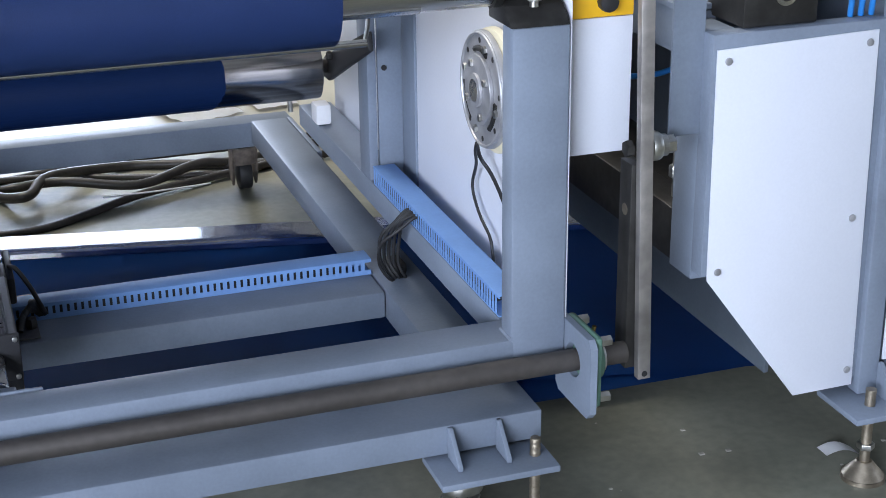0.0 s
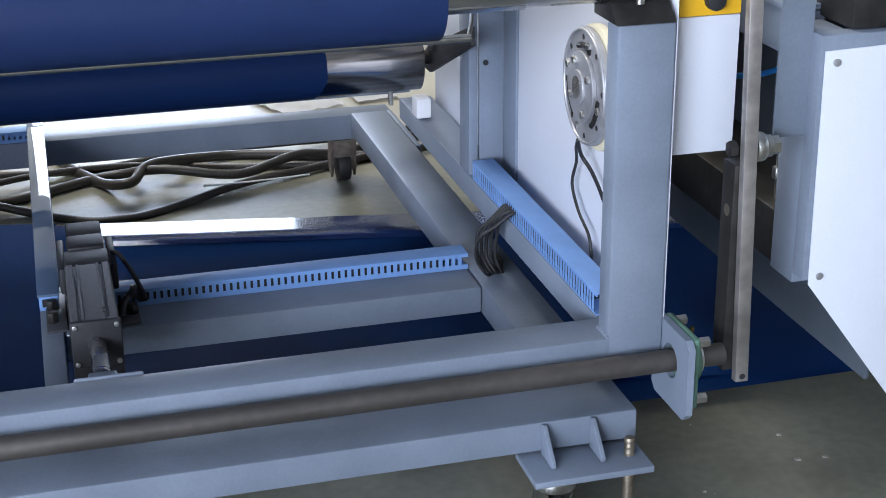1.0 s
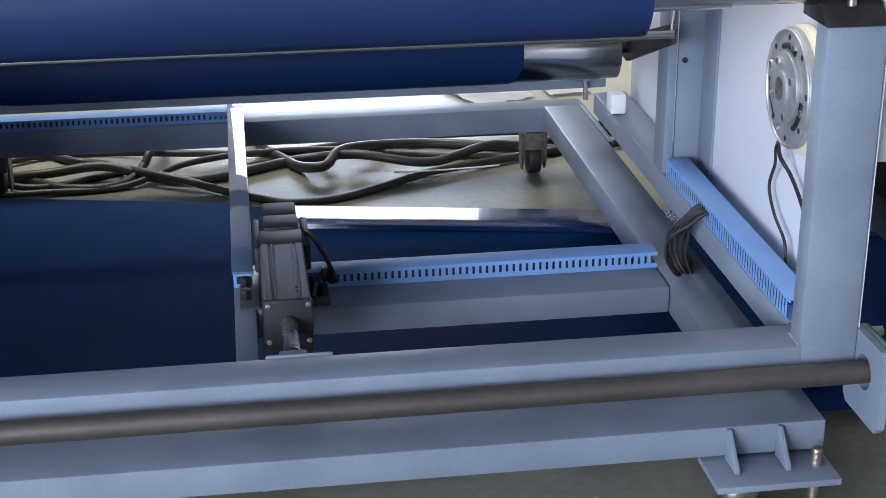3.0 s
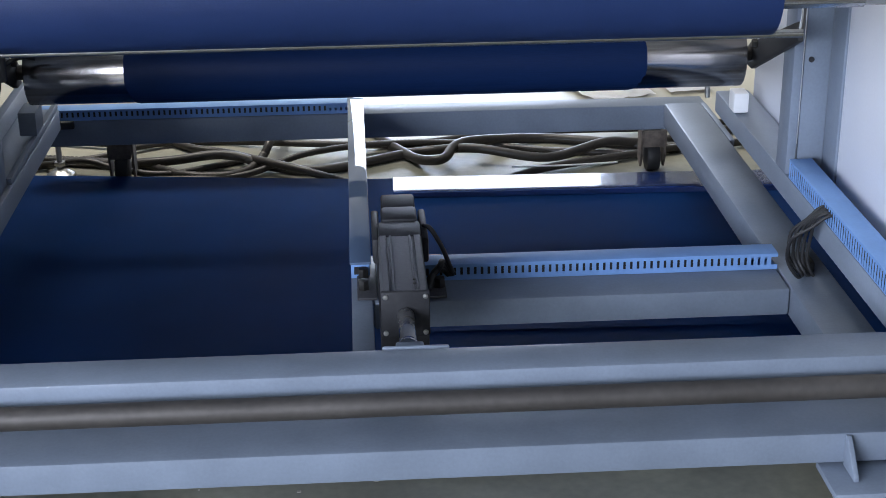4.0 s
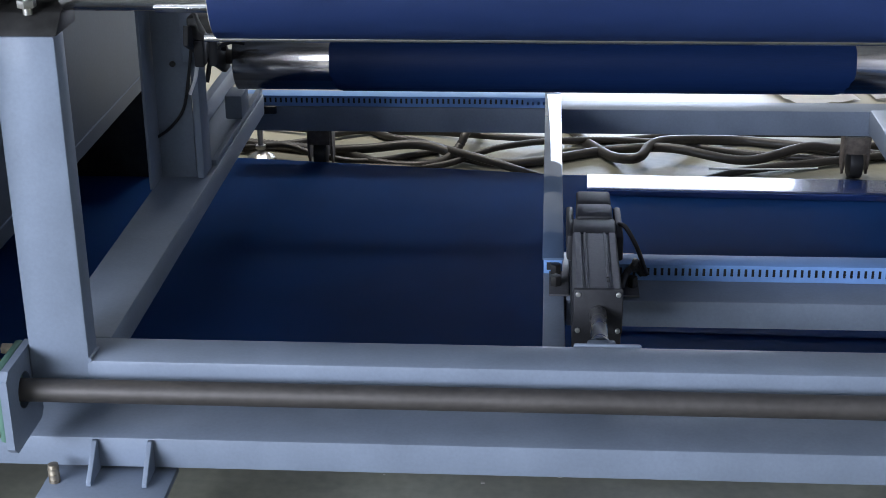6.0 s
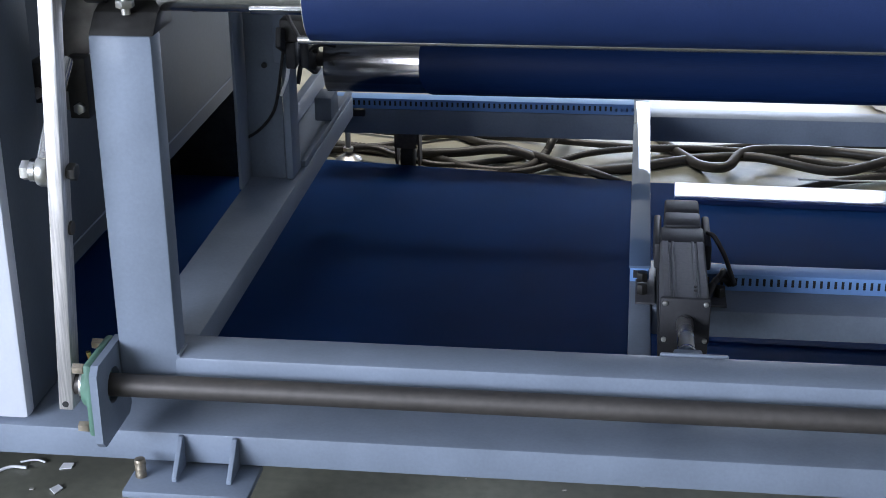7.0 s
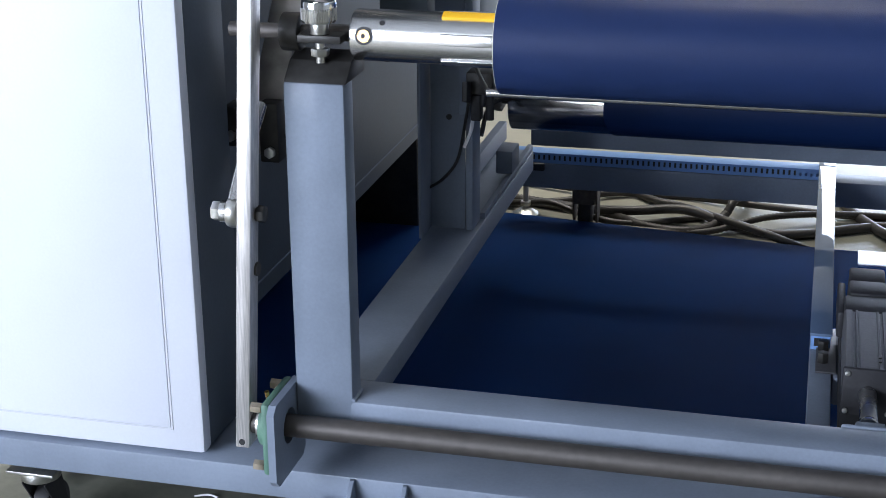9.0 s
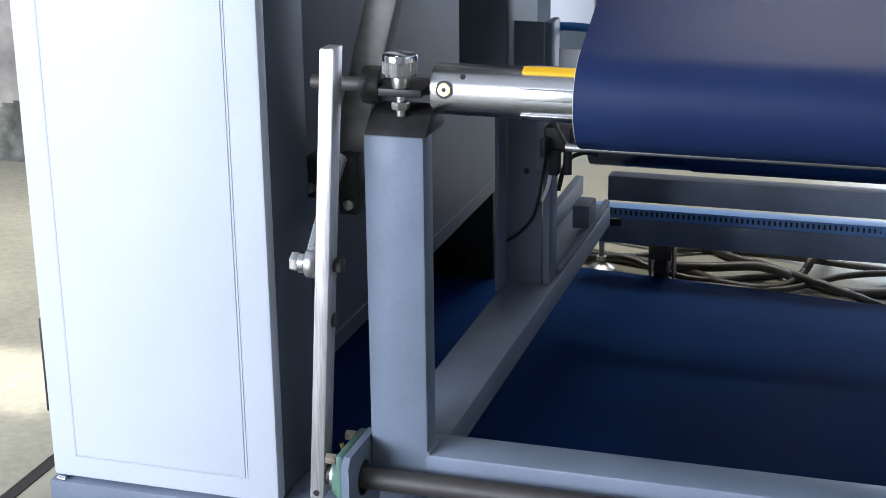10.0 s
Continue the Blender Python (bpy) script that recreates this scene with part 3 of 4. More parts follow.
def dancer():
    t = thing("dancer_roller", "polished steel dancer roller on black swing arms, wrapped by blue fabric", "roller", at=pose(0, PY, PZ))
    rodded("roller", (-0.765, DY, DZ), (0.765, DY, DZ), 0.070, ROLLER, t, "polished steel roller", 72, 0.003)
    bm = bmesh.new()
    rings = []
    n = 90
    for k in range(n):
        a = 2 * math.pi * k / n  # from the front, downward
        d = math.degrees(a)
        tuck = min(max((d - 8) / 75, 0), 1) if d < 180 else min(max((330 - d) / 60, 0), 1)
        step = math.floor(tuck * 5) / 5 * 0.6 + tuck * 0.4
        r = 0.0716 + (0.0007 * math.sin(d * 0.9) if 20 < d < 100 else 0)
        x0, x1 = -0.556 + 0.026 * step, 0.548 - 0.036 * step
        rings.append([bm.verts.new((x0 + (x1 - x0) * j / 16, DY - math.cos(a) * r, DZ - math.sin(a) * r)) for j in range(17)])
    for k in range(n):
        p, q = rings[k], rings[(k + 1) % n]
        for j in range(16):
            bm.faces.new((p[j], q[j], q[j + 1], p[j + 1]))
    bmesh.ops.recalc_face_normals(bm, faces=bm.faces)
    part("fabric_wrap", bm, WEB_BACK, t, "dark blue fabric round the roller")
    bm = bmesh.new()
    box(bm, -0.556, 0.548, DY + 0.0705, DY + 0.0713, DZ, DZ + 0.45)
    part("fabric_strand", bm, WEB, t, "dark blue fabric strand")
    for s in (-1, 1):
        rodded("journal", (s * 0.766, DY, DZ), (s * 0.789, DY, DZ), 0.016, ROD, t, sides=18)
        bm = bmesh.new()
        prism(bm, [(-0.03, 0.022), (-0.04, -0.016), (DY - 0.01, DZ - 0.032), (DY + 0.03, DZ - 0.032), (DY + 0.036, DZ + 0.004), (DY + 0.01, DZ + 0.022)], "x", *sorted((s * 0.789, s * 0.80)), 0.002)
        part("swing_arm", bm, BLACK, t, "black steel swing arm")
        hexbolt("arm_bolt", (s * 0.788, DY - 0.05, DZ + 0.035), (-s, 0, 0), 0.010, 0.011, BLACK_STEEL, t)
    return t


DANCER = dancer()


# ---- cable ducts ----
def duct(length, w, h, pitch, label, at, lo=0.30, hi=0.78, tooth=0.60, wall=0.002):
    """A slotted cable duct along its x, open at the ends; slots cut right through the front wall between teeth."""
    t = thing("cable_duct", label, "cable duct", "blue cable ducts", at=at)
    boxed("base", (0, length, 0, w, 0, 0.002), DUCT, t, bevel=0)
    boxed("cover", (0, length, -0.001, w + 0.001, h - 0.0025, h), DUCT, t, bevel=0.0005)
    boxed("back_wall", (0, length, w - 0.002, w, 0.002, h - 0.0026), DUCT, t, bevel=0)
    bm = bmesh.new()
    box(bm, 0, length, 0, 0.002, 0.002, h * lo)
    box(bm, 0, length, 0, 0.002, h * hi, h - 0.0026)
    n = int(length / pitch)
    for k in range(n):
        box(bm, k * pitch, k * pitch + pitch * tooth, 0, wall, h * lo, h * hi)
    part("slotted_wall", bm, DUCT, t)
    boxed("inner_cable", (0.03, length - 0.06, 0.010 if tooth < 0.6 else 0.004, w - 0.006, 0.003, h - 0.008), BLACK, t, "black cable core", bevel=0)
    return t


duct(0.71, 0.050, 0.034, 0.0135, "light blue slotted cable duct on the cross rail", pose(0.045, 0.668, 0.214))
duct(0.84, 0.05, 0.029, 0.0142, "light blue slotted cable duct on the rear rail", pose(-0.935, 1.835, 0.2085))
duct(0.735, 0.045, 0.040, 0.0135, "light blue slotted cable duct along the side beam", pose(0.8115, 0.826, 0.3505, 0, 0, -90), 0.06, 0.84, 0.44, 0.0012)


def covered_duct():
    t = thing("cable_duct", "blue cable duct with a glossy cover on the middle rail", "cable duct", "blue cable ducts")
    boxed("duct_body", (-0.094, -0.057, 0.69, 1.825, 0.2155, 0.244), DUCT, t, bevel=0.001)
    boxed("duct_cover", (-0.0965, -0.0545, 0.688, 1.825, 0.2445, 0.25), DUCT_COVER, t, "glossy grey-blue cover strip", bevel=0.0012)
    boxed("open_end", (-0.088, -0.064, 0.6885, 0.691, 0.224, 0.240), BLACK, t, bevel=0)
    boxed("end_step", (-0.0965, -0.0545, 1.827, 1.90, 0.2385, 0.2435), DUCT_COVER, t, bevel=0.001)


covered_duct()
boxed("cable_gland", (-0.90, -0.82, 1.815, 1.829, 0.19, 0.212), BLACK, bevel=0.004)
tagged(bpy.data.objects["cable_gland"], "black rubber cable gland on the rear rail", "cable gland")


# ---- motor ----
def motor():
    t = thing("stepper_motor", "dark grey finned motor with black rear cover bolted to the rails", "motor", at=pose(0.0, 0.0, 0.0))
    y0, zc = 0.30, 0.311
    boxed("flange", (-0.0425, 0.0425, y0, y0 + 0.012, zc - 0.0425, zc + 0.0425), MOTOR_BLACK, t, bevel=0.004)
    bm = bmesh.new()
    # extruded body: corner lands, grooves and a flat middle, one profile along y
    prof = [(-0.0405, -0.040), (-0.0405, 0.034), (-0.037, 0.0385), (-0.0265, 0.0385), (-0.0255, 0.035), (-0.021, 0.035), (-0.020, 0.0385), (-0.0165, 0.0385),
            (-0.0155, 0.0365), (0.0155, 0.0365), (0.0165, 0.0385), (0.020, 0.0385), (0.021, 0.035), (0.0255, 0.035), (0.0265, 0.0385), (0.037, 0.0385), (0.0405, 0.034), (0.0405, -0.040)]
    prism(bm, [(x, zc + z) for x, z in prof], "y", y0 + 0.0125, y0 + 0.276)
    part("body", bm, MOTOR, t, "ribbed dark grey motor body")
    boxed("rear_cover", (-0.0395, 0.0415, y0 + 0.277, y0 + 0.358, zc - 0.04, zc + 0.036), MOTOR_BLACK, t, bevel=0.005)
    boxed("rear_cap", (-0.0325, 0.0375, y0 + 0.3585, y0 + 0.431, zc - 0.035, zc + 0.040), MOTOR_BLACK, t, bevel=0.007)
    boxed("rear_cap", (-0.0305, 0.0365, y0 + 0.4335, y0 + 0.51, zc - 0.03, zc + 0.037), MOTOR_BLACK, t, bevel=0.006)
    for x in (-0.044, 0.049):
        boxed("connector", (x - 0.007, x + 0.007, y0 + 0.30, y0 + 0.46, zc - 0.03, zc + 0.022), MOTOR_BLACK, t, bevel=0.005)
    for x in (-0.0345, 0.0345):
        for z in (0.277, 0.3447):
            rodded("screw", (x, y0 - 0.004, z), (x, y0 + 0.001, z), 0.0045, ZINC, t, sides=12, bevel=0.001)
    for y in (0.345, 0.362):
        rodded("terminal", (0.018, y, zc + 0.038), (0.018, y, zc + 0.0405), 0.0028, BLACK_STEEL, t, sides=10)
    rodded("coupling", (0, 0.183, zc), (0, y0, zc), 0.0145, STEEL, t, "steel coupling", 28, 0.002)
    rodded("coupling_ring", (0, 0.170, zc), (0, 0.182, zc), 0.0165, CHROME, t, "bright steel ring", 28, 0.003)
    bm = bmesh.new()
    box(bm, -0.022, 0.024, 0.096, 0.155, 0.30, 0.330, 0.004)
    part("nut_block", bm, GREY, t, "grey nut block welded to the beam")
    boxed("weld_plate", (-0.045, 0.062, 0.0875, 0.095, 0.30, 0.352), GREY, t, bevel=0.004)
    for x in (-0.064, 0.070):
        boxed("mount_plate", (x - 0.019, x + 0.019, 0.578, 0.79, 0.2165, 0.221), MOTOR, t, "dark mounting plate", bevel=0.001)
        for y in (0.622, 0.68):
            hexbolt("mount_bolt", (x * 1.1, y, 0.221), (0, 0, 1), 0.011, 0.02, BLACK_STEEL, t)
    boxed("mount_block", (-0.0425, 0.0425, 0.34, 0.76, 0.2166, zc - 0.0425), MOTOR_BLACK, t, bevel=0.002)
    return t


motor()


def cable(name, label, pts, r, mat=BLACK, ridge=0.0, category="cable", group=""):
    bm = bmesh.new()
    tube(bm, pts, r, 10, ridge)
    return tagged(part(name, bm, mat), label, category, group)


cable("motor_cable", "thin black motor cable", [(0.050, 0.66, 0.335), (0.062, 0.64, 0.335), (0.082, 0.62, 0.305), (0.097, 0.635, 0.262), (0.105, 0.66, 0.236)], 0.0045)
for k in range(3):
    cable("plug_lead", "black plug lead coiled beside the motor", [(0.055, 0.60 + 0.02 * k, 0.226), (0.066 + 0.006 * k, 0.625, 0.25 + 0.006 * k), (0.085, 0.655, 0.243 + 0.008 * k), (0.097 + 0.005 * k, 0.665, 0.228)], 0.006, group="motor leads")
for k in range(6):
    q, e = 0.009 * k, 0.008 * ((k * 5) % 6)
    cable("cable_loop", "black cable loop between the ducts", [(0.822, 0.540 + q, 0.369), (0.806, 0.538 + q, 0.374 + 0.002 * (k % 2)), (0.776 + e * 0.3, 0.548 + q * 0.8, 0.355 + 0.4 * e - 0.008), (0.748 + e, 0.566 + q * 0.7, 0.318 + 0.3 * e),
          (0.749 + e, 0.588 + q * 0.4, 0.268), (0.768 + e * 0.8, 0.586 + 0.005 * (k % 3), 0.2345 + 0.003 * (k % 2)), (0.785 + e * 0.6, 0.606 + q * 0.5, 0.2245), (0.796 + 0.003 * k, 0.645 + q * 0.5, 0.234)], 0.0034, group="cable loops")
boxed("loop_connector", (0.785, 0.822, 0.635, 0.695, 0.2155, 0.240), BLACK, bevel=0.006)
tagged(bpy.data.objects["loop_connector"], "black plug connector at the duct end", "connector")


# ---- brake disc ----
CAST = material("dull_cast_aluminium", (0.46, 0.46, 0.48), 0.45, 0.6, grain=0.08, scale=70, stain=0.15, stain_scale=20, bump=0.05)


def brake():
    t = thing("brake_disc", "cast aluminium drilled disc with cream backing ring", "brake disc", at=pose(0.850, 0.258, 0.700))
    rodded("backing_ring", (0.006, -0.012, 0.0), (0.022, -0.012, 0.0), 0.108, CREAM, t, "cream plastic ring", 64, 0.003)
    bm = bmesh.new()
    rod(bm, (-0.008, 0, 0), (0.005, 0, 0), 0.102, 64, bevel=0.003)
    rod(bm, (-0.016, 0, 0), (-0.008, 0, 0), 0.062, 48, bevel=0.002)
    rod(bm, (-0.022, 0, 0), (-0.016, 0, 0), 0.030, 36, bevel=0.002)
    part("disc", bm, CAST, t)
    rodded("bore", (-0.0225, 0, 0), (-0.0205, 0, 0), 0.020, STEEL, t, sides=30)
    for k in range(3):
        bm = bmesh.new()
        mid = math.radians(90 + 120 * k)
        tube(bm, [(-0.0078, 0.071 * math.cos(mid + u), 0.071 * math.sin(mid + u)) for u in (-0.42, -0.21, 0, 0.21, 0.42)], 0.0055, 8)
        part("curved_slot", bm, BLACK_STEEL, t, "dark curved slot")
    bm = bmesh.new()
    tube(bm, [(-0.0085, 0.097 * math.cos(u * math.pi / 18), 0.097 * math.sin(u * math.pi / 18)) for u in range(37)], 0.003, 8)
    part("disc_rim", bm, CAST, t)
    for k in range(8):
        a = 2 * math.pi * k / 8 + 0.3
        rr = 0.048 if k % 2 else 0.078
        hexbolt("disc_bolt", (-0.016 if k % 2 else -0.008, rr * math.cos(a), rr * math.sin(a)), (-1, 0, 0), 0.007, 0.006, ZINC, t)
        a += 0.4
        rodded("disc_hole", (-0.0085, 0.085 * math.cos(a), 0.085 * math.sin(a)), (-0.0075, 0.085 * math.cos(a), 0.085 * math.sin(a)), 0.005, BLACK_STEEL, t, sides=16)
    return t


brake()
cable("sensor_cable", "thin black cable hanging from the disc", [(0.838, 0.27, 0.602), (0.850, 0.31, 0.575), (0.872, 0.365, 0.53), (0.878, 0.402, 0.475), (0.876, 0.36, 0.436), (0.874, 0.30, 0.412), (0.874, 0.285, 0.385), (0.872, 0.27, 0.366), (0.872, 0.20, 0.362)], 0.0030)
cable("sensor_cable", "thin black cable hanging from the disc", [(0.838, 0.27, 0.602), (0.860, 0.31, 0.56), (0.873, 0.29, 0.534), (0.875, 0.235, 0.50), (0.876, 0.17, 0.44), (0.876, 0.20, 0.375), (0.872, 0.24, 0.358)], 0.0036)


# ---- low web under the stand ----
def web_mesh(name, x0, x1, y0, y1, slope, z, seed, parent, label):
    """A slightly wavy sheet from y0 to a rear edge at y1 + slope * x."""
    bm = bmesh.new()
    nx, ny = 48, 30
    rows = []
    for j in range(ny + 1):
        row = []
        for i in range(nx + 1):
            x = x0 + (x1 - x0) * i / nx
            y = y0 + (y1 + slope * x - y0) * j / ny
            row.append(bm.verts.new((x, y, z + 0.0005 * noise.noise((x * 1.3 + seed, y * 1.7, 0.0)))))
        rows.append(row)
    for p, q in zip(rows, rows[1:]):
        for i in range(nx):
            bm.faces.new((p[i], p[i + 1], q[i + 1], q[i]))
    bmesh.ops.solidify(bm, geom=list(bm.faces), thickness=0.001)
    return part(name, bm, WEB_FLOOR, parent, label)


def floor_web():
    t = thing("floor_web", "wide dark blue laminated web running low under the stand", "fabric")
    web_mesh("web_sheet", -1.62, 1.88, 0.36, 1.56, -0.215, 0.028, 0.0, t, "dark blue web")
    left = thing("web_flap", "loose dark blue web end lying low with a slanting rear edge", "fabric", at=pose(-0.045, 1.806, 0.0305, 0, 0, -7))
    web_mesh("web_sheet", -1.58, 0.0, -1.33, 0.0, 0.0, 0.0, 3.0, left, "dark blue web")
    right = thing("web_flap", "loose dark blue web end with a glossy film edge", "fabric", at=pose(0, 1.803, 0.0335, 0, 0, -1.6))
    web_mesh("web_sheet", -0.07, 1.85, -0.98, -0.004, 0.0, -0.001, 7.0, right, "dark blue web")
    # glossy selvedge lying on the rear edge
    bm = bmesh.new()
    rows = []
    for v, z in ((-0.163, 0.0005), (-0.160, 0.0122), (-0.156, 0.0132), (-0.105, 0.0090), (-0.052, 0.0047), (0.0, 0.0007)):
        rows.append([bm.verts.new((0.02 + 1.83 * i / 40, v, z + 0.0003 * math.sin(i * 0.9))) for i in range(41)])
    for p, q in zip(rows, rows[1:]):
        for i in range(40):
            bm.faces.new((p[i], p[i + 1], q[i + 1], q[i]))
    bmesh.ops.solidify(bm, geom=list(bm.faces), thickness=0.001)
    part("film_strip", bm, FILM, right, "glossy blue film edge catching daylight")
    return left, right


FILM = material("glossy_blue_film", (0.02, 0.06, 0.25), 0.16, grain=0.05, scale=200, stain=0.1, coat=1.0, coat_rough=0.07)
FLAP_L, FLAP_R = floor_web()


# ---- hoses behind the rear rail ----
def hoses():
    H = [
        (0.017, 0.0014, [(-0.95, 2.5, 0.018), (-0.65, 2.26, 0.018), (-0.55, 2.17, 0.018), (-0.46, 2.12, 0.02), (-0.35, 1.98, 0.04), (-0.23, 1.90, 0.035), (-0.11, 1.84, 0.016), (-0.01, 1.77, 0.012), (0.06, 1.735, 0.012), (0.18, 1.745, 0.012), (0.30, 1.81, 0.014), (0.45, 1.90, 0.02), (0.64, 1.97, 0.02), (0.86, 2.04, 0.021), (1.03, 2.07, 0.021), (1.6, 2.2, 0.021)]),
        (0.018, 0.0018, [(-1.0, 2.12, 0.018), (-0.70, 2.04, 0.018), (-0.56, 1.94, 0.018), (-0.45, 1.92, 0.018), (-0.38, 1.96, 0.02), (-0.34, 2.02, 0.04), (-0.32, 2.06, 0.07), (-0.3, 2.2, 0.06), (-0.25, 2.5, 0.02)]),
        (0.019, 0.0, [(-1.3, 2.2, 0.019), (-0.82, 2.06, 0.019), (-0.62, 2.01, 0.035), (-0.45, 2.01, 0.05), (-0.32, 1.98, 0.022), (-0.21, 1.94, 0.02), (-0.10, 1.97, 0.019), (0.02, 2.04, 0.019), (0.13, 2.08, 0.02), (0.26, 2.00, 0.05), (0.46, 1.96, 0.03), (0.64, 2.04, 0.045), (0.80, 2.11, 0.02), (1.3, 2.3, 0.02)]),
        (0.013, 0.0, [(-1.3, 1.95, 0.045), (-1.00, 2.03, 0.02), (-0.92, 2.09, 0.013), (-0.81, 2.13, 0.013), (-0.71, 2.19, 0.02), (-0.5, 2.3, 0.013)]),
        (0.013, 0.0, [(-1.2, 2.2, 0.013), (-1.01, 2.07, 0.014), (-0.84, 2.0, 0.045), (-0.76, 1.98, 0.03), (-0.61, 1.95, 0.016), (-0.4, 2.06, 0.013)]),
        (0.020, 0.0, [(-0.1, 2.5, 0.02), (0.01, 2.18, 0.02), (0.05, 2.09, 0.02), (0.09, 2.01, 0.022), (0.13, 1.95, 0.035), (0.17, 1.95, 0.042), (0.23, 2.06, 0.05), (0.44, 2.17, 0.02), (0.58, 2.14, 0.02), (0.74, 2.08, 0.02), (1.0, 2.0, 0.02)]),
    ]
    H += [
        (0.014, 0.0, [(-1.1, 2.32, 0.014), (-0.75, 2.22, 0.02), (-0.48, 2.24, 0.014), (-0.2, 2.14, 0.03), (0.05, 2.16, 0.014), (0.35, 2.24, 0.014), (0.62, 2.2, 0.03), (0.9, 2.26, 0.014), (1.5, 2.4, 0.014)]),
        (0.014, 0.0014, [(-0.86, 1.9, 0.014), (-0.62, 1.905, 0.016), (-0.40, 1.925, 0.014), (-0.22, 2.02, 0.04), (-0.02, 2.12, 0.03), (0.22, 2.16, 0.014), (0.5, 2.06, 0.014), (0.8, 2.0, 0.014)]),
    ]
    for wide, ridge, line in H:
        r = wide * 0.72
        pts = [(x, y, z - (wide - r)) for x, y, z in line]
        cable("hose" if ridge else "power_cable", "dark corrugated hose lying on the floor" if ridge else "thick black cable lying on the floor", pts, r, CONDUIT, ridge, "hose" if ridge else "cable", "hoses and cables on the floor")


hoses()


def rear_foot(x, y, label):
    t = thing("levelling_foot", label, "levelling foot", "rear feet")
    rodded("stem", (x, y, 0.02), (x, y, 0.124), 0.008, CAST, t, sides=16)
    bm = bmesh.new()
    rod(bm, (x, y, 0.0), (x, y, 0.006), 0.040, 28)
    rod(bm, (x, y, 0.006), (x, y, 0.024), 0.038, 28, 0.012)
    part("pad", bm, ZINC, t)
    hexbolt("nut", (x, y, 0.03), (0, 0, 1), 0.016, 0.012, ZINC, t)


rear_foot(-0.905, 2.0, "zinc levelling foot under the rear rail")


def rear_caster(x, y):
    t = thing("rear_caster", "brown worn fixed caster fork under the rear rail", "caster", "rear casters")
    for s in (-1, 1):
        bm = bmesh.new()
        prism(bm, [(y - 0.03, 0.123), (y + 0.03, 0.123), (y + 0.03, 0.03), (y - 0.005, 0.012), (y - 0.02, 0.04)], "x", x + s * 0.032 - 0.003, x + s * 0.032 + 0.003)
        part("fork", bm, RUST, t)
    boxed("fork_bridge", (x - 0.0285, x + 0.0285, y - 0.03, y - 0.024, 0.075, 0.1225), RUST, t, bevel=0.001)
    rodded("wheel", (x - 0.018, y, 0.042), (x + 0.018, y, 0.042), 0.042, BLACK, t, "dirty black wheel", 26, 0.005)


RUST = material("dirty_brown_steel", (0.17, 0.14, 0.12), 0.7, 0.3, grain=0.3, scale=70, bump=0.2, stain=0.4, stain_scale=16)
rear_caster(0.745, 1.9)
rear_caster(-0.72, 1.93)


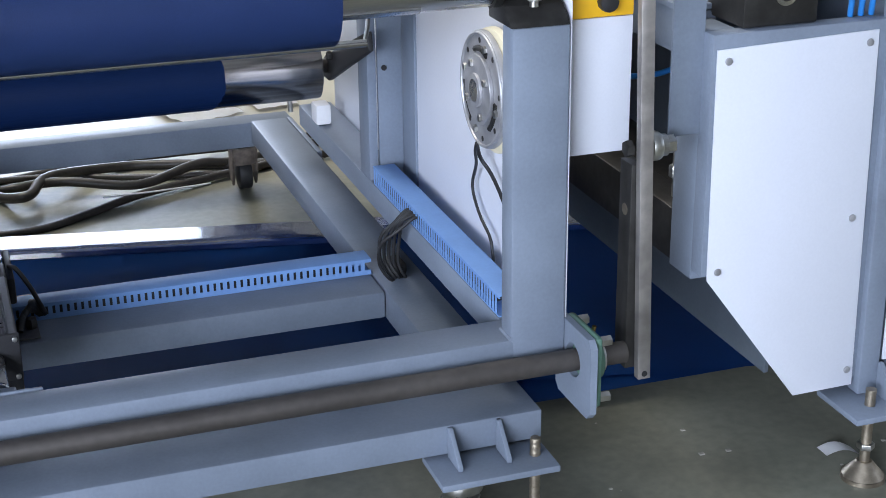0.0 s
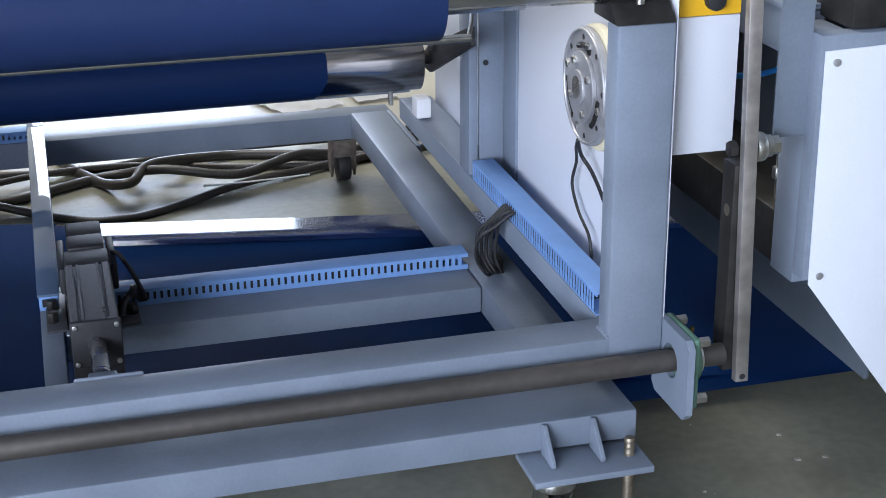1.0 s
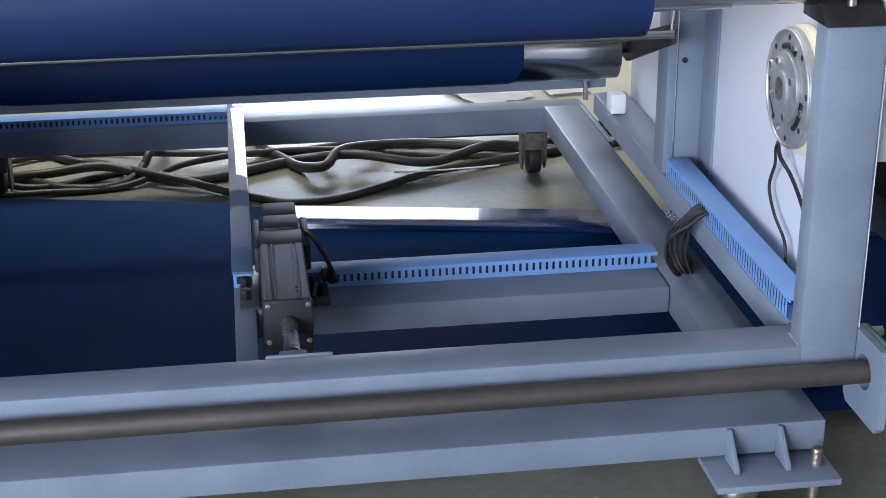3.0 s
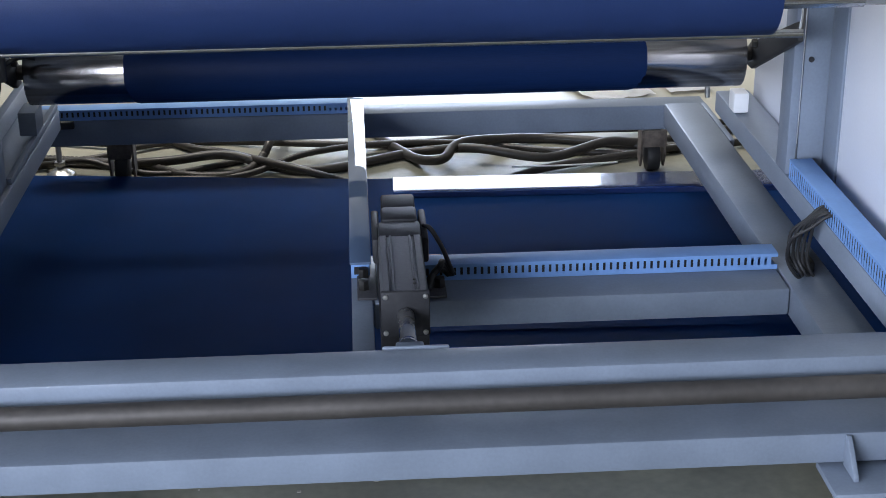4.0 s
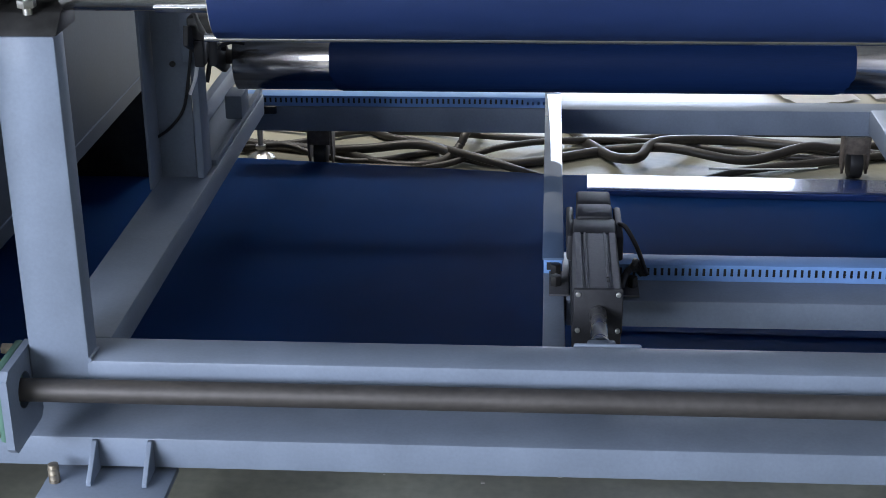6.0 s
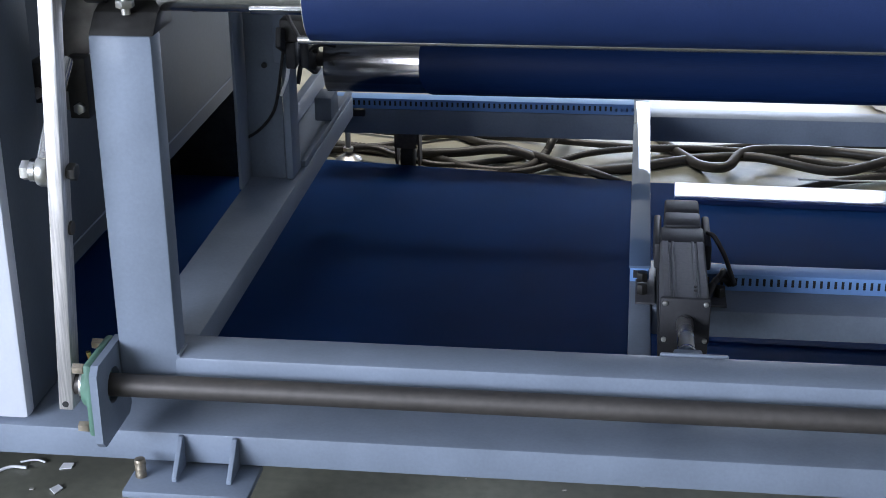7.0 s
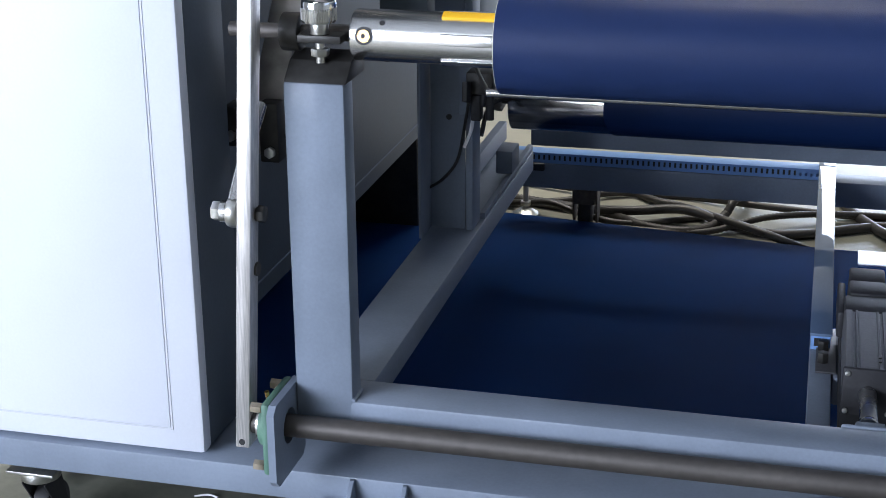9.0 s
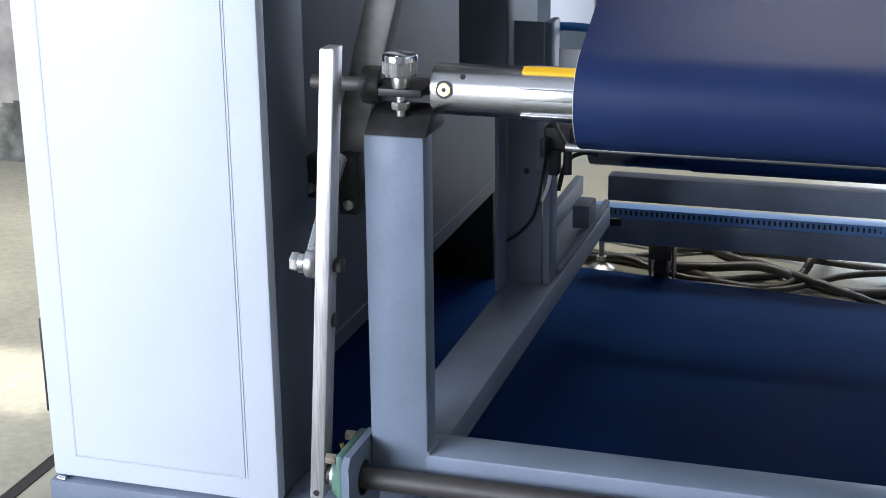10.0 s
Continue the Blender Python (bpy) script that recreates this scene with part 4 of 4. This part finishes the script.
# ---- left control cabinet ----
def cabinet():
    t = thing("machine_cabinet", "white painted steel cabinet with grooved door on the base rail", "cabinet")
    x0, x1, y0 = -1.487, -1.062, 0.012
    boxed("shell", (x0, x1, y0, 0.045, 0.218, 1.75), WHITE, t, bevel=0.008)
    # door with a recessed groove line round it
    bm = bmesh.new()
    box(bm, x0 + 0.050, x1 - 0.058, y0 - 0.0025, y0 + 0.004, 0.262, 1.72, 0.0025)
    part("door", bm, WHITE, t)
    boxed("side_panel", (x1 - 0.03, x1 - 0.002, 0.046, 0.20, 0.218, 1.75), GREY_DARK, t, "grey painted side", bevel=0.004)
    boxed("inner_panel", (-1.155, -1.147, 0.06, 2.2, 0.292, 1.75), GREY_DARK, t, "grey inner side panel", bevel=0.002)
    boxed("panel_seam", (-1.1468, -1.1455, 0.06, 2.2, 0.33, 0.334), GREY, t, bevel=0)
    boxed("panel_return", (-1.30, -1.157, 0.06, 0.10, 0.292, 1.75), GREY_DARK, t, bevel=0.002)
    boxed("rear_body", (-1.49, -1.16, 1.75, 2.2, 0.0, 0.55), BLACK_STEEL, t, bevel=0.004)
    boxed("outer_side", (-1.49, -1.482, 0.046, 2.2, 0.218, 1.75), WHITE, t, bevel=0.001)
    # hidden skirt, added to block light leaking in below the cabinet
    boxed("base_skirt", (-1.49, -1.482, 0.175, 1.748, 0.02, 0.216), GREY_DARK, t, bevel=0.001)
    boxed("cabinet_roof", (-1.492, -1.147, 0.05, 2.2, 1.752, 1.77), GREY_DARK, t, bevel=0.002)
    for gx in (x0 + 0.0465, x1 - 0.0575):
        boxed("door_gap", (gx, gx + 0.003, y0 - 0.0012, y0 + 0.001, 0.259, 1.72), GROOVE, t, bevel=0)
    boxed("door_gap", (x0 + 0.050, x1 - 0.058, y0 - 0.0012, y0 + 0.001, 0.2585, 0.2615), GROOVE, t, bevel=0)
    boxed("door_hinge", (x0 - 0.006, x0 - 0.0005, 0.020, 0.034, 0.335, 0.505), BLACK_STEEL, t, "dark steel door hinge", bevel=0.001)
    rodded("door_stop", (x0 + 0.012, 0.006, 0.2175), (x0 + 0.028, 0.004, 0.2165), 0.004, CHROME, t, sides=12)
    # leaning channel with black joint blocks
    bm = bmesh.new()
    vs = []
    for z, x in ((0.66, -1.055), (1.35, -0.875)):
        for dx, y in ((-0.028, 0.29), (0.028, 0.29), (0.028, 0.33), (-0.028, 0.33)):
            vs.append(bm.verts.new((x + dx, y, z)))
    for k in range(4):
        bm.faces.new((vs[k], vs[(k + 1) % 4], vs[4 + (k + 1) % 4], vs[4 + k]))
    bm.faces.new(vs[3::-1])
    bm.faces.new(vs[4:])
    bmesh.ops.recalc_face_normals(bm, faces=bm.faces)
    bmesh.ops.bevel(bm, geom=list(bm.edges), offset=0.004, segments=2, profile=0.5, affect="EDGES")
    part("link_channel", bm, ROD_PALE, t, "dull metal link channel")
    boxed("joint_block", (-1.10, -1.065, 0.26, 0.32, 0.68, 0.75), BLACK_STEEL, t, "black joint block", bevel=0.004)
    boxed("joint_block", (-1.035, -1.0, 0.26, 0.32, 0.655, 0.76), BLACK_STEEL, t, "black joint block", bevel=0.004)
    rodded("joint_pin", (-1.147, 0.30, 0.70), (-0.995, 0.30, 0.70), 0.012, BLACK_STEEL, t, sides=16)
    hexbolt("joint_bolt", (-1.085, 0.26, 0.70), (0, -1, 0), 0.010, 0.01, ZINC, t)
    hexbolt("joint_bolt", (-1.015, 0.26, 0.675), (0, -1, 0), 0.010, 0.01, ZINC, t)
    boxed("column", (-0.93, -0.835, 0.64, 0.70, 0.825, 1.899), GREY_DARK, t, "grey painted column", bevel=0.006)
    # deck out of view, added to keep overhead light off the left beam
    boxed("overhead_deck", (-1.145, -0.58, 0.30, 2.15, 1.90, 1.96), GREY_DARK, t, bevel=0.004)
    return t


cabinet()


# ---- right machine ----
def right_machine():
    t = thing("press_housing", "white and grey steel machine housing on a levelling foot", "machine")
    y = -0.02
    P = [(1.136, 0.806), (1.432, 0.815), (1.444, 0.168), (1.325, 0.166), (1.140, 0.412)]
    bm = bmesh.new()
    prism(bm, P, "y", y, y + 0.003, 0.0008)
    part("cover_sheet", bm, WHITE, t, "white cut-cornered cover sheet")
    bm = bmesh.new()
    prism(bm, [(1.130, 0.83), (1.50, 0.83), (1.50, 0.18), (1.335, 0.18), (1.150, 0.42), (1.130, 0.42)], "y", y + 0.004, 0.02, 0.002)
    part("side_body", bm, GREY, t)
    boxed("side_post", (1.131, 1.19, 0.021, 0.10, 0.40, 0.829), GREY, t, bevel=0.003)
    for x, z in ((1.156, 0.787), (1.415, 0.795), (1.412, 0.49), (1.158, 0.426), (1.43, 0.20)):
        rodded("cover_screw", (x, y, z), (x, y - 0.004, z), 0.0065, CAST, t, sides=14, bevel=0.0015)
    boxed("front_post", (1.452, 1.492, -0.03, 0.004, 0.15, 1.1), GREY, t, bevel=0.003)
    boxed("cover_sheet", (1.494, 1.85, -0.035, -0.03, 0.215, 1.1), WHITE, t, "white cover sheet", bevel=0.001)
    rodded("cover_screw", (1.512, -0.035, 0.25), (1.512, -0.039, 0.25), 0.0065, CAST, t, sides=14)
    boxed("rear_body", (1.51, 1.9, -0.02, 0.55, 0.15, 1.1), GREY, t, bevel=0.003)
    # rail coloured black: the housing's inner shade is put into its colour
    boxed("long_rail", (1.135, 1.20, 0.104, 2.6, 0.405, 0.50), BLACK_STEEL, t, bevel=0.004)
    boxed("upper_rail", (1.14, 1.20, 0.104, 1.6, 0.765, 0.8405), GREY, t, bevel=0.004)
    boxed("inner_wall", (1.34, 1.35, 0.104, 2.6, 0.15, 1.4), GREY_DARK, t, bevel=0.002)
    boxed("top_deck", (1.13, 1.9, 0.105, 2.6, 0.842, 0.852), GREY, t, bevel=0.001)
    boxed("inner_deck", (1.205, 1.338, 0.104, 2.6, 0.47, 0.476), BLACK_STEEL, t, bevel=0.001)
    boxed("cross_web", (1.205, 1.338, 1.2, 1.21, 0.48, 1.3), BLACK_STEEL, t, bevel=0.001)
    rodded("air_cylinder", (1.25, 0.62, 0.62), (1.25, 1.0, 0.62), 0.03, ALU, t, "pneumatic cylinder", 24, 0.004)
    rodded("stop_pin", (1.17, 0.16, 0.50), (1.17, 0.16, 0.60), 0.008, ZINC, t, sides=14)
    hexbolt("stop_nut", (1.17, 0.16, 0.535), (0, 0, 1), 0.014, 0.022, ZINC, t)
    boxed("upper_plate", (1.075, 1.132, 0.015, 0.022, 0.66, 1.1), GREY, t, "grey bent plate", bevel=0.002)
    boxed("plate_stay", (1.09, 1.135, 0.0225, 0.05, 0.84, 0.86), GREY, t, bevel=0.001)
    blk = boxed("bearing_block", (1.19, 1.325, 0.0, 0.12, 0.832, 0.92), BLACK_STEEL, t, "black steel bearing block", bevel=0.003)
    rodded("bearing_ring", (1.262, -0.001, 0.885), (1.262, -0.007, 0.885), 0.021, STEEL, blk, sides=30, bevel=0.001)
    rodded("bearing_ring", (1.262, -0.0072, 0.885), (1.262, -0.009, 0.885), 0.013, BLACK_STEEL, blk, sides=24)
    boxed("foot_plate", (1.40, 1.62, -0.11, 0.02, 0.135, 0.147), GREY, t, bevel=0.002)
    bm = bmesh.new()
    prism(bm, [(-0.031, 0.21), (-0.037, 0.21), (-0.09, 0.155), (-0.09, 0.148), (-0.031, 0.148)], "x", 1.488, 1.496)
    part("gusset", bm, GREY, t)
    x, yy = 1.455, -0.065
    rodded("levelling_screw", (x, yy, 0.02), (x, yy, 0.178), 0.0095, YELLOW_ZINC, t, sides=16)
    hexbolt("lock_nut", (x, yy, 0.06), (0, 0, 1), 0.016, 0.012, ZINC, t)
    bm = bmesh.new()
    rod(bm, (x, yy, 0.0), (x, yy, 0.008), 0.040, 30)
    rod(bm, (x, yy, 0.008), (x, yy, 0.036), 0.038, 30, 0.014)
    part("levelling_pad", bm, YELLOW_ZINC, t, "dull worn levelling pad")
    return t


right_machine()


def white_box():
    t = thing("junction_box", "white steel box with a yellow switch head on top", "box")
    boxed("body", (0.918, 1.024, 0.055, 0.16, 0.633, 0.857), WHITE, t, bevel=0.002)
    boxed("switch_head", (0.916, 1.022, 0.05, 0.16, 0.859, 0.93), YELLOW, t, "yellow switch head", bevel=0.002)
    rodded("switch_knob", (0.972, 0.049, 0.885), (0.972, 0.03, 0.885), 0.016, BLACK, t, sides=12, bevel=0.003)
    return t


white_box()


# ---- air hoses, sensors, far machine ----
cable("air_hose", "thin blue pneumatic hose", [(1.15, 0.33, 0.675), (1.20, 0.35, 0.667), (1.233, 0.35, 0.670), (1.265, 0.35, 0.68), (1.31, 0.36, 0.70)], 0.0055, AIR, category="hose")
for k in range(3):
    cable("air_hose", "thin blue pneumatic hose looping over the housing", [(1.40 + 0.02 * k, 0.02, 0.832), (1.385 + 0.02 * k, 0.0, 0.88), (1.36 + 0.02 * k, 0.01, 0.93), (1.345 + 0.02 * k, 0.05, 0.99)], 0.005, AIR, category="hose", group="looped air hoses")
cable("air_hose", "blue pneumatic hose behind the roll", [(-0.95, 1.0, 0.86), (-0.8, 1.02, 0.865), (-0.66, 1.03, 0.86), (-0.4, 1.05, 0.9)], 0.009, AIR, category="hose")


def sensor():
    t = thing("web_sensor", "dark edge sensor with cables on the rear upright", "sensor")
    boxed("sensor_head", (-0.80, -0.745, 0.80, 0.85, 0.655, 0.70), BLACK_STEEL, t, bevel=0.004)
    boxed("sensor_clip", (-0.79, -0.77, 0.80, 0.83, 0.60, 0.654), MOTOR_BLACK, t, bevel=0.003)
    boxed("sensor_bracket", (-0.825, -0.78, 0.845, 0.853, 0.60, 0.70), GREY, t, bevel=0.001)
    rodded("sensor_tip", (-0.755, 0.82, 0.655), (-0.755, 0.82, 0.60), 0.009, MOTOR_BLACK, t, sides=12)
    bm = bmesh.new()
    tube(bm, [(-0.80, 0.83, 0.64), (-0.815, 0.84, 0.56), (-0.83, 0.845, 0.50), (-0.86, 0.845, 0.46), (-0.894, 0.852, 0.435)], 0.0032, 8)
    part("sensor_cable", bm, BLACK, t, "black cable")
    bm = bmesh.new()
    tube(bm, [(-0.79, 0.84, 0.63), (-0.80, 0.848, 0.57), (-0.815, 0.85, 0.53)], 0.004, 8)
    part("sensor_lead", bm, PAPER, t, "white cable sleeve")
    bm = bmesh.new()
    tube(bm, [(-0.80, 0.94, 0.53), (-0.79, 0.97, 0.585), (-0.76, 1.0, 0.60), (-0.73, 1.01, 0.595)], 0.005, 8)
    part("sensor_cable", bm, BLACK, t, "black cable")
    return t


sensor()


def far_machine():
    t = thing("far_press", "dark grey press frame standing behind the stand", "machine")
    boxed("press_frame", (-2.25, -0.98, 3.3, 3.9, 0.39, 2.2), GREY_DARK, t, bevel=0.01)
    boxed("press_leg", (-2.22, -2.04, 3.35, 3.8, 0.0, 0.39), GREY_DARK, t, bevel=0.01)
    boxed("press_leg", (-1.5, -1.34, 3.35, 3.8, 0.0, 0.39), GREY_DARK, t, bevel=0.01)
    boxed("white_cover", (-1.355, -1.19, 3.27, 3.299, 0.467, 0.80), WHITE, t, "white cover plate", bevel=0.01)
    return t


far_machine()


# ---- debris ----
def debris():
    bm = bmesh.new()
    vs = [bm.verts.new((1.435 + 0.06 * i / 6, 0.02 + 0.035 * j / 2 - 0.02 * i / 6, 0.003 + 0.012 * math.sin(math.pi * i / 6))) for j in range(3) for i in range(7)]
    for j in range(2):
        for i in range(6):
            bm.faces.new((vs[j * 7 + i], vs[j * 7 + i + 1], vs[j * 7 + i + 8], vs[j * 7 + i + 7]))
    bmesh.ops.solidify(bm, geom=list(bm.faces), thickness=0.0005)
    tagged(part("paper_scrap", bm, PAPER), "curled white paper scrap on the floor", "paper scrap")


debris()


def more_debris():
    rng = random.Random(5)
    for ox, oy, w, d, rz in ((0.80, 2.58, 0.22, 0.27, 24), (1.02, 2.63, 0.15, 0.24, 8)):
        bm = bmesh.new()
        n = 8
        vs = []
        for j in range(n + 1):
            for i in range(n + 1):
                e = 0.12 * (rng.random() - 0.5) / n * 2
                vs.append(bm.verts.new((w * (i / n - 0.5 + e), d * (j / n + e), 0.004 + 0.010 * rng.random())))
        for j in range(n):
            for i in range(n):
                q = j * (n + 1) + i
                bm.faces.new((vs[q], vs[q + 1], vs[q + n + 2], vs[q + n + 1]))
        bmesh.ops.solidify(bm, geom=list(bm.faces), thickness=0.0006)
        tagged(part("paper_sheet", bm, PAPER, at=pose(ox, oy, 0.0, 0, 0, rz)), "crumpled white paper sheet on the floor", "paper", "paper sheets")
    cable("wire_offcut", "thin pale wire lying on the floor", [(0.35, 1.86, 0.034), (0.5, 1.9, 0.02), (0.66, 1.96, 0.004)], 0.0025, PAPER, category="wire")
    cable("wire_offcut", "pale plastic strip on the floor", [(-1.02, -0.02, 0.003), (-0.98, 0.01, 0.004), (-0.94, 0.012, 0.003)], 0.003, PAPER, category="wire")
    cable("wire_offcut", "pale plastic strip on the floor", [(-1.225, 0.19, 0.003), (-1.20, 0.212, 0.006), (-1.172, 0.217, 0.003)], 0.003, PAPER, category="wire")
    cable("wire_offcut", "pale plastic strip on the floor", [(-1.19, 0.235, 0.003), (-1.165, 0.243, 0.005), (-1.145, 0.24, 0.003)], 0.002, PAPER, category="wire")
    for ox, oy, rz in ((-1.103, 0.232, 20), (-1.092, 0.15, 70)):
        bm = bmesh.new()
        prism(bm, [(-0.012, -0.008), (0.010, -0.009), (0.015, 0.006), (-0.004, 0.010)], "z", 0.001, 0.003)
        tagged(part("paper_scrap", bm, PAPER, at=pose(ox, oy, 0.0, 4, 0, rz)), "small torn white paper scrap on the floor", "paper scrap", "floor scraps")
    bm = bmesh.new()
    for k in range(90):
        x, y, q = rng.uniform(-1.8, 1.9), rng.uniform(-0.35, 0.35), rng.uniform(0.001, 0.004)
        box(bm, x - q, x + q * 1.6, y - q, y + q, 0.0002, q * 0.7)
    tagged(part("floor_grit", bm, GRIT), "pale grit and scraps strewn on the floor", "debris", kind="stuff")


GRIT = material("grit", (0.42, 0.40, 0.36), 0.9, grain=0.3, stain=0.3, stain_scale=2.5)
more_debris()


# ---- motion ----
def motions():
    # the roll is turned twice, its front going up
    turn = [(0.0, 0), (1.0, 0), (1.1, 12), (1.2, 35), (1.3, 65), (1.4, 100), (1.6, 180), (1.8, 265), (2.0, 350), (2.2, 435), (2.4, 520), (2.6, 600), (2.8, 665),
            (3.0, 705), (3.2, 720), (9.1, 720), (9.2, 750), (9.3, 788), (9.4, 828), (9.5, 868), (9.6, 908), (9.7, 948), (9.8, 990), (9.9, 1034), (10.0, 1080)]
    walk(SHAFT, [(s, pose(0, SY, SZ, -a, 0, 0)) for s, a in turn])
    # the dancer swings up as the fabric tightens and sinks back
    lift = [(0.0, 0), (0.9, 0), (1.0, 0.005), (1.1, 0.015), (1.2, 0.027), (1.4, 0.045), (1.6, 0.056), (1.8, 0.062), (2.0, 0.062), (2.2, 0.060), (2.5, 0.050), (2.8, 0.032), (3.1, 0.013),
            (3.3, 0.004), (3.5, 0), (7.5, 0), (8.0, 0.008), (8.5, 0.015), (9.0, 0.033), (9.2, 0.045), (9.5, 0.066), (10.0, 0.074)]
    rest = math.atan2(DZ, DY)
    arm = math.hypot(DY, DZ)
    walk(DANCER, [(s, pose(0, PY, PZ, math.degrees(math.asin((DZ + h) / arm) - rest), 0, 0)) for s, h in lift])
    # the loose web ends are drawn flat between 3.4 and 3.8 s
    walk(FLAP_R, [(s, pose(0, y, 0.0335, 0, 0, a)) for s, y, a in
                  [(0.0, 1.662, -12), (1.0, 1.655, -11.5), (1.8, 1.610, -9.5), (2.2, 1.602, -9.0), (3.2, 1.655, -11.3), (3.45, 1.662, -11.3), (3.6, 1.715, -7.2), (3.7, 1.772, -3.5), (3.8, 1.803, -1.6), (10.0, 1.803, -1.6)]])
    walk(FLAP_L, [(s, pose(-0.045, y, 0.0305, 0, 0, a)) for s, y, a in
                  [(0.0, 1.69, -13.0), (1.0, 1.685, -12.8), (1.8, 1.652, -12.5), (2.2, 1.648, -12.5), (3.2, 1.683, -13), (3.45, 1.686, -13.2), (3.6, 1.733, -10.6), (3.7, 1.782, -8.3), (3.8, 1.806, -7), (10.0, 1.806, -7)]])


motions()
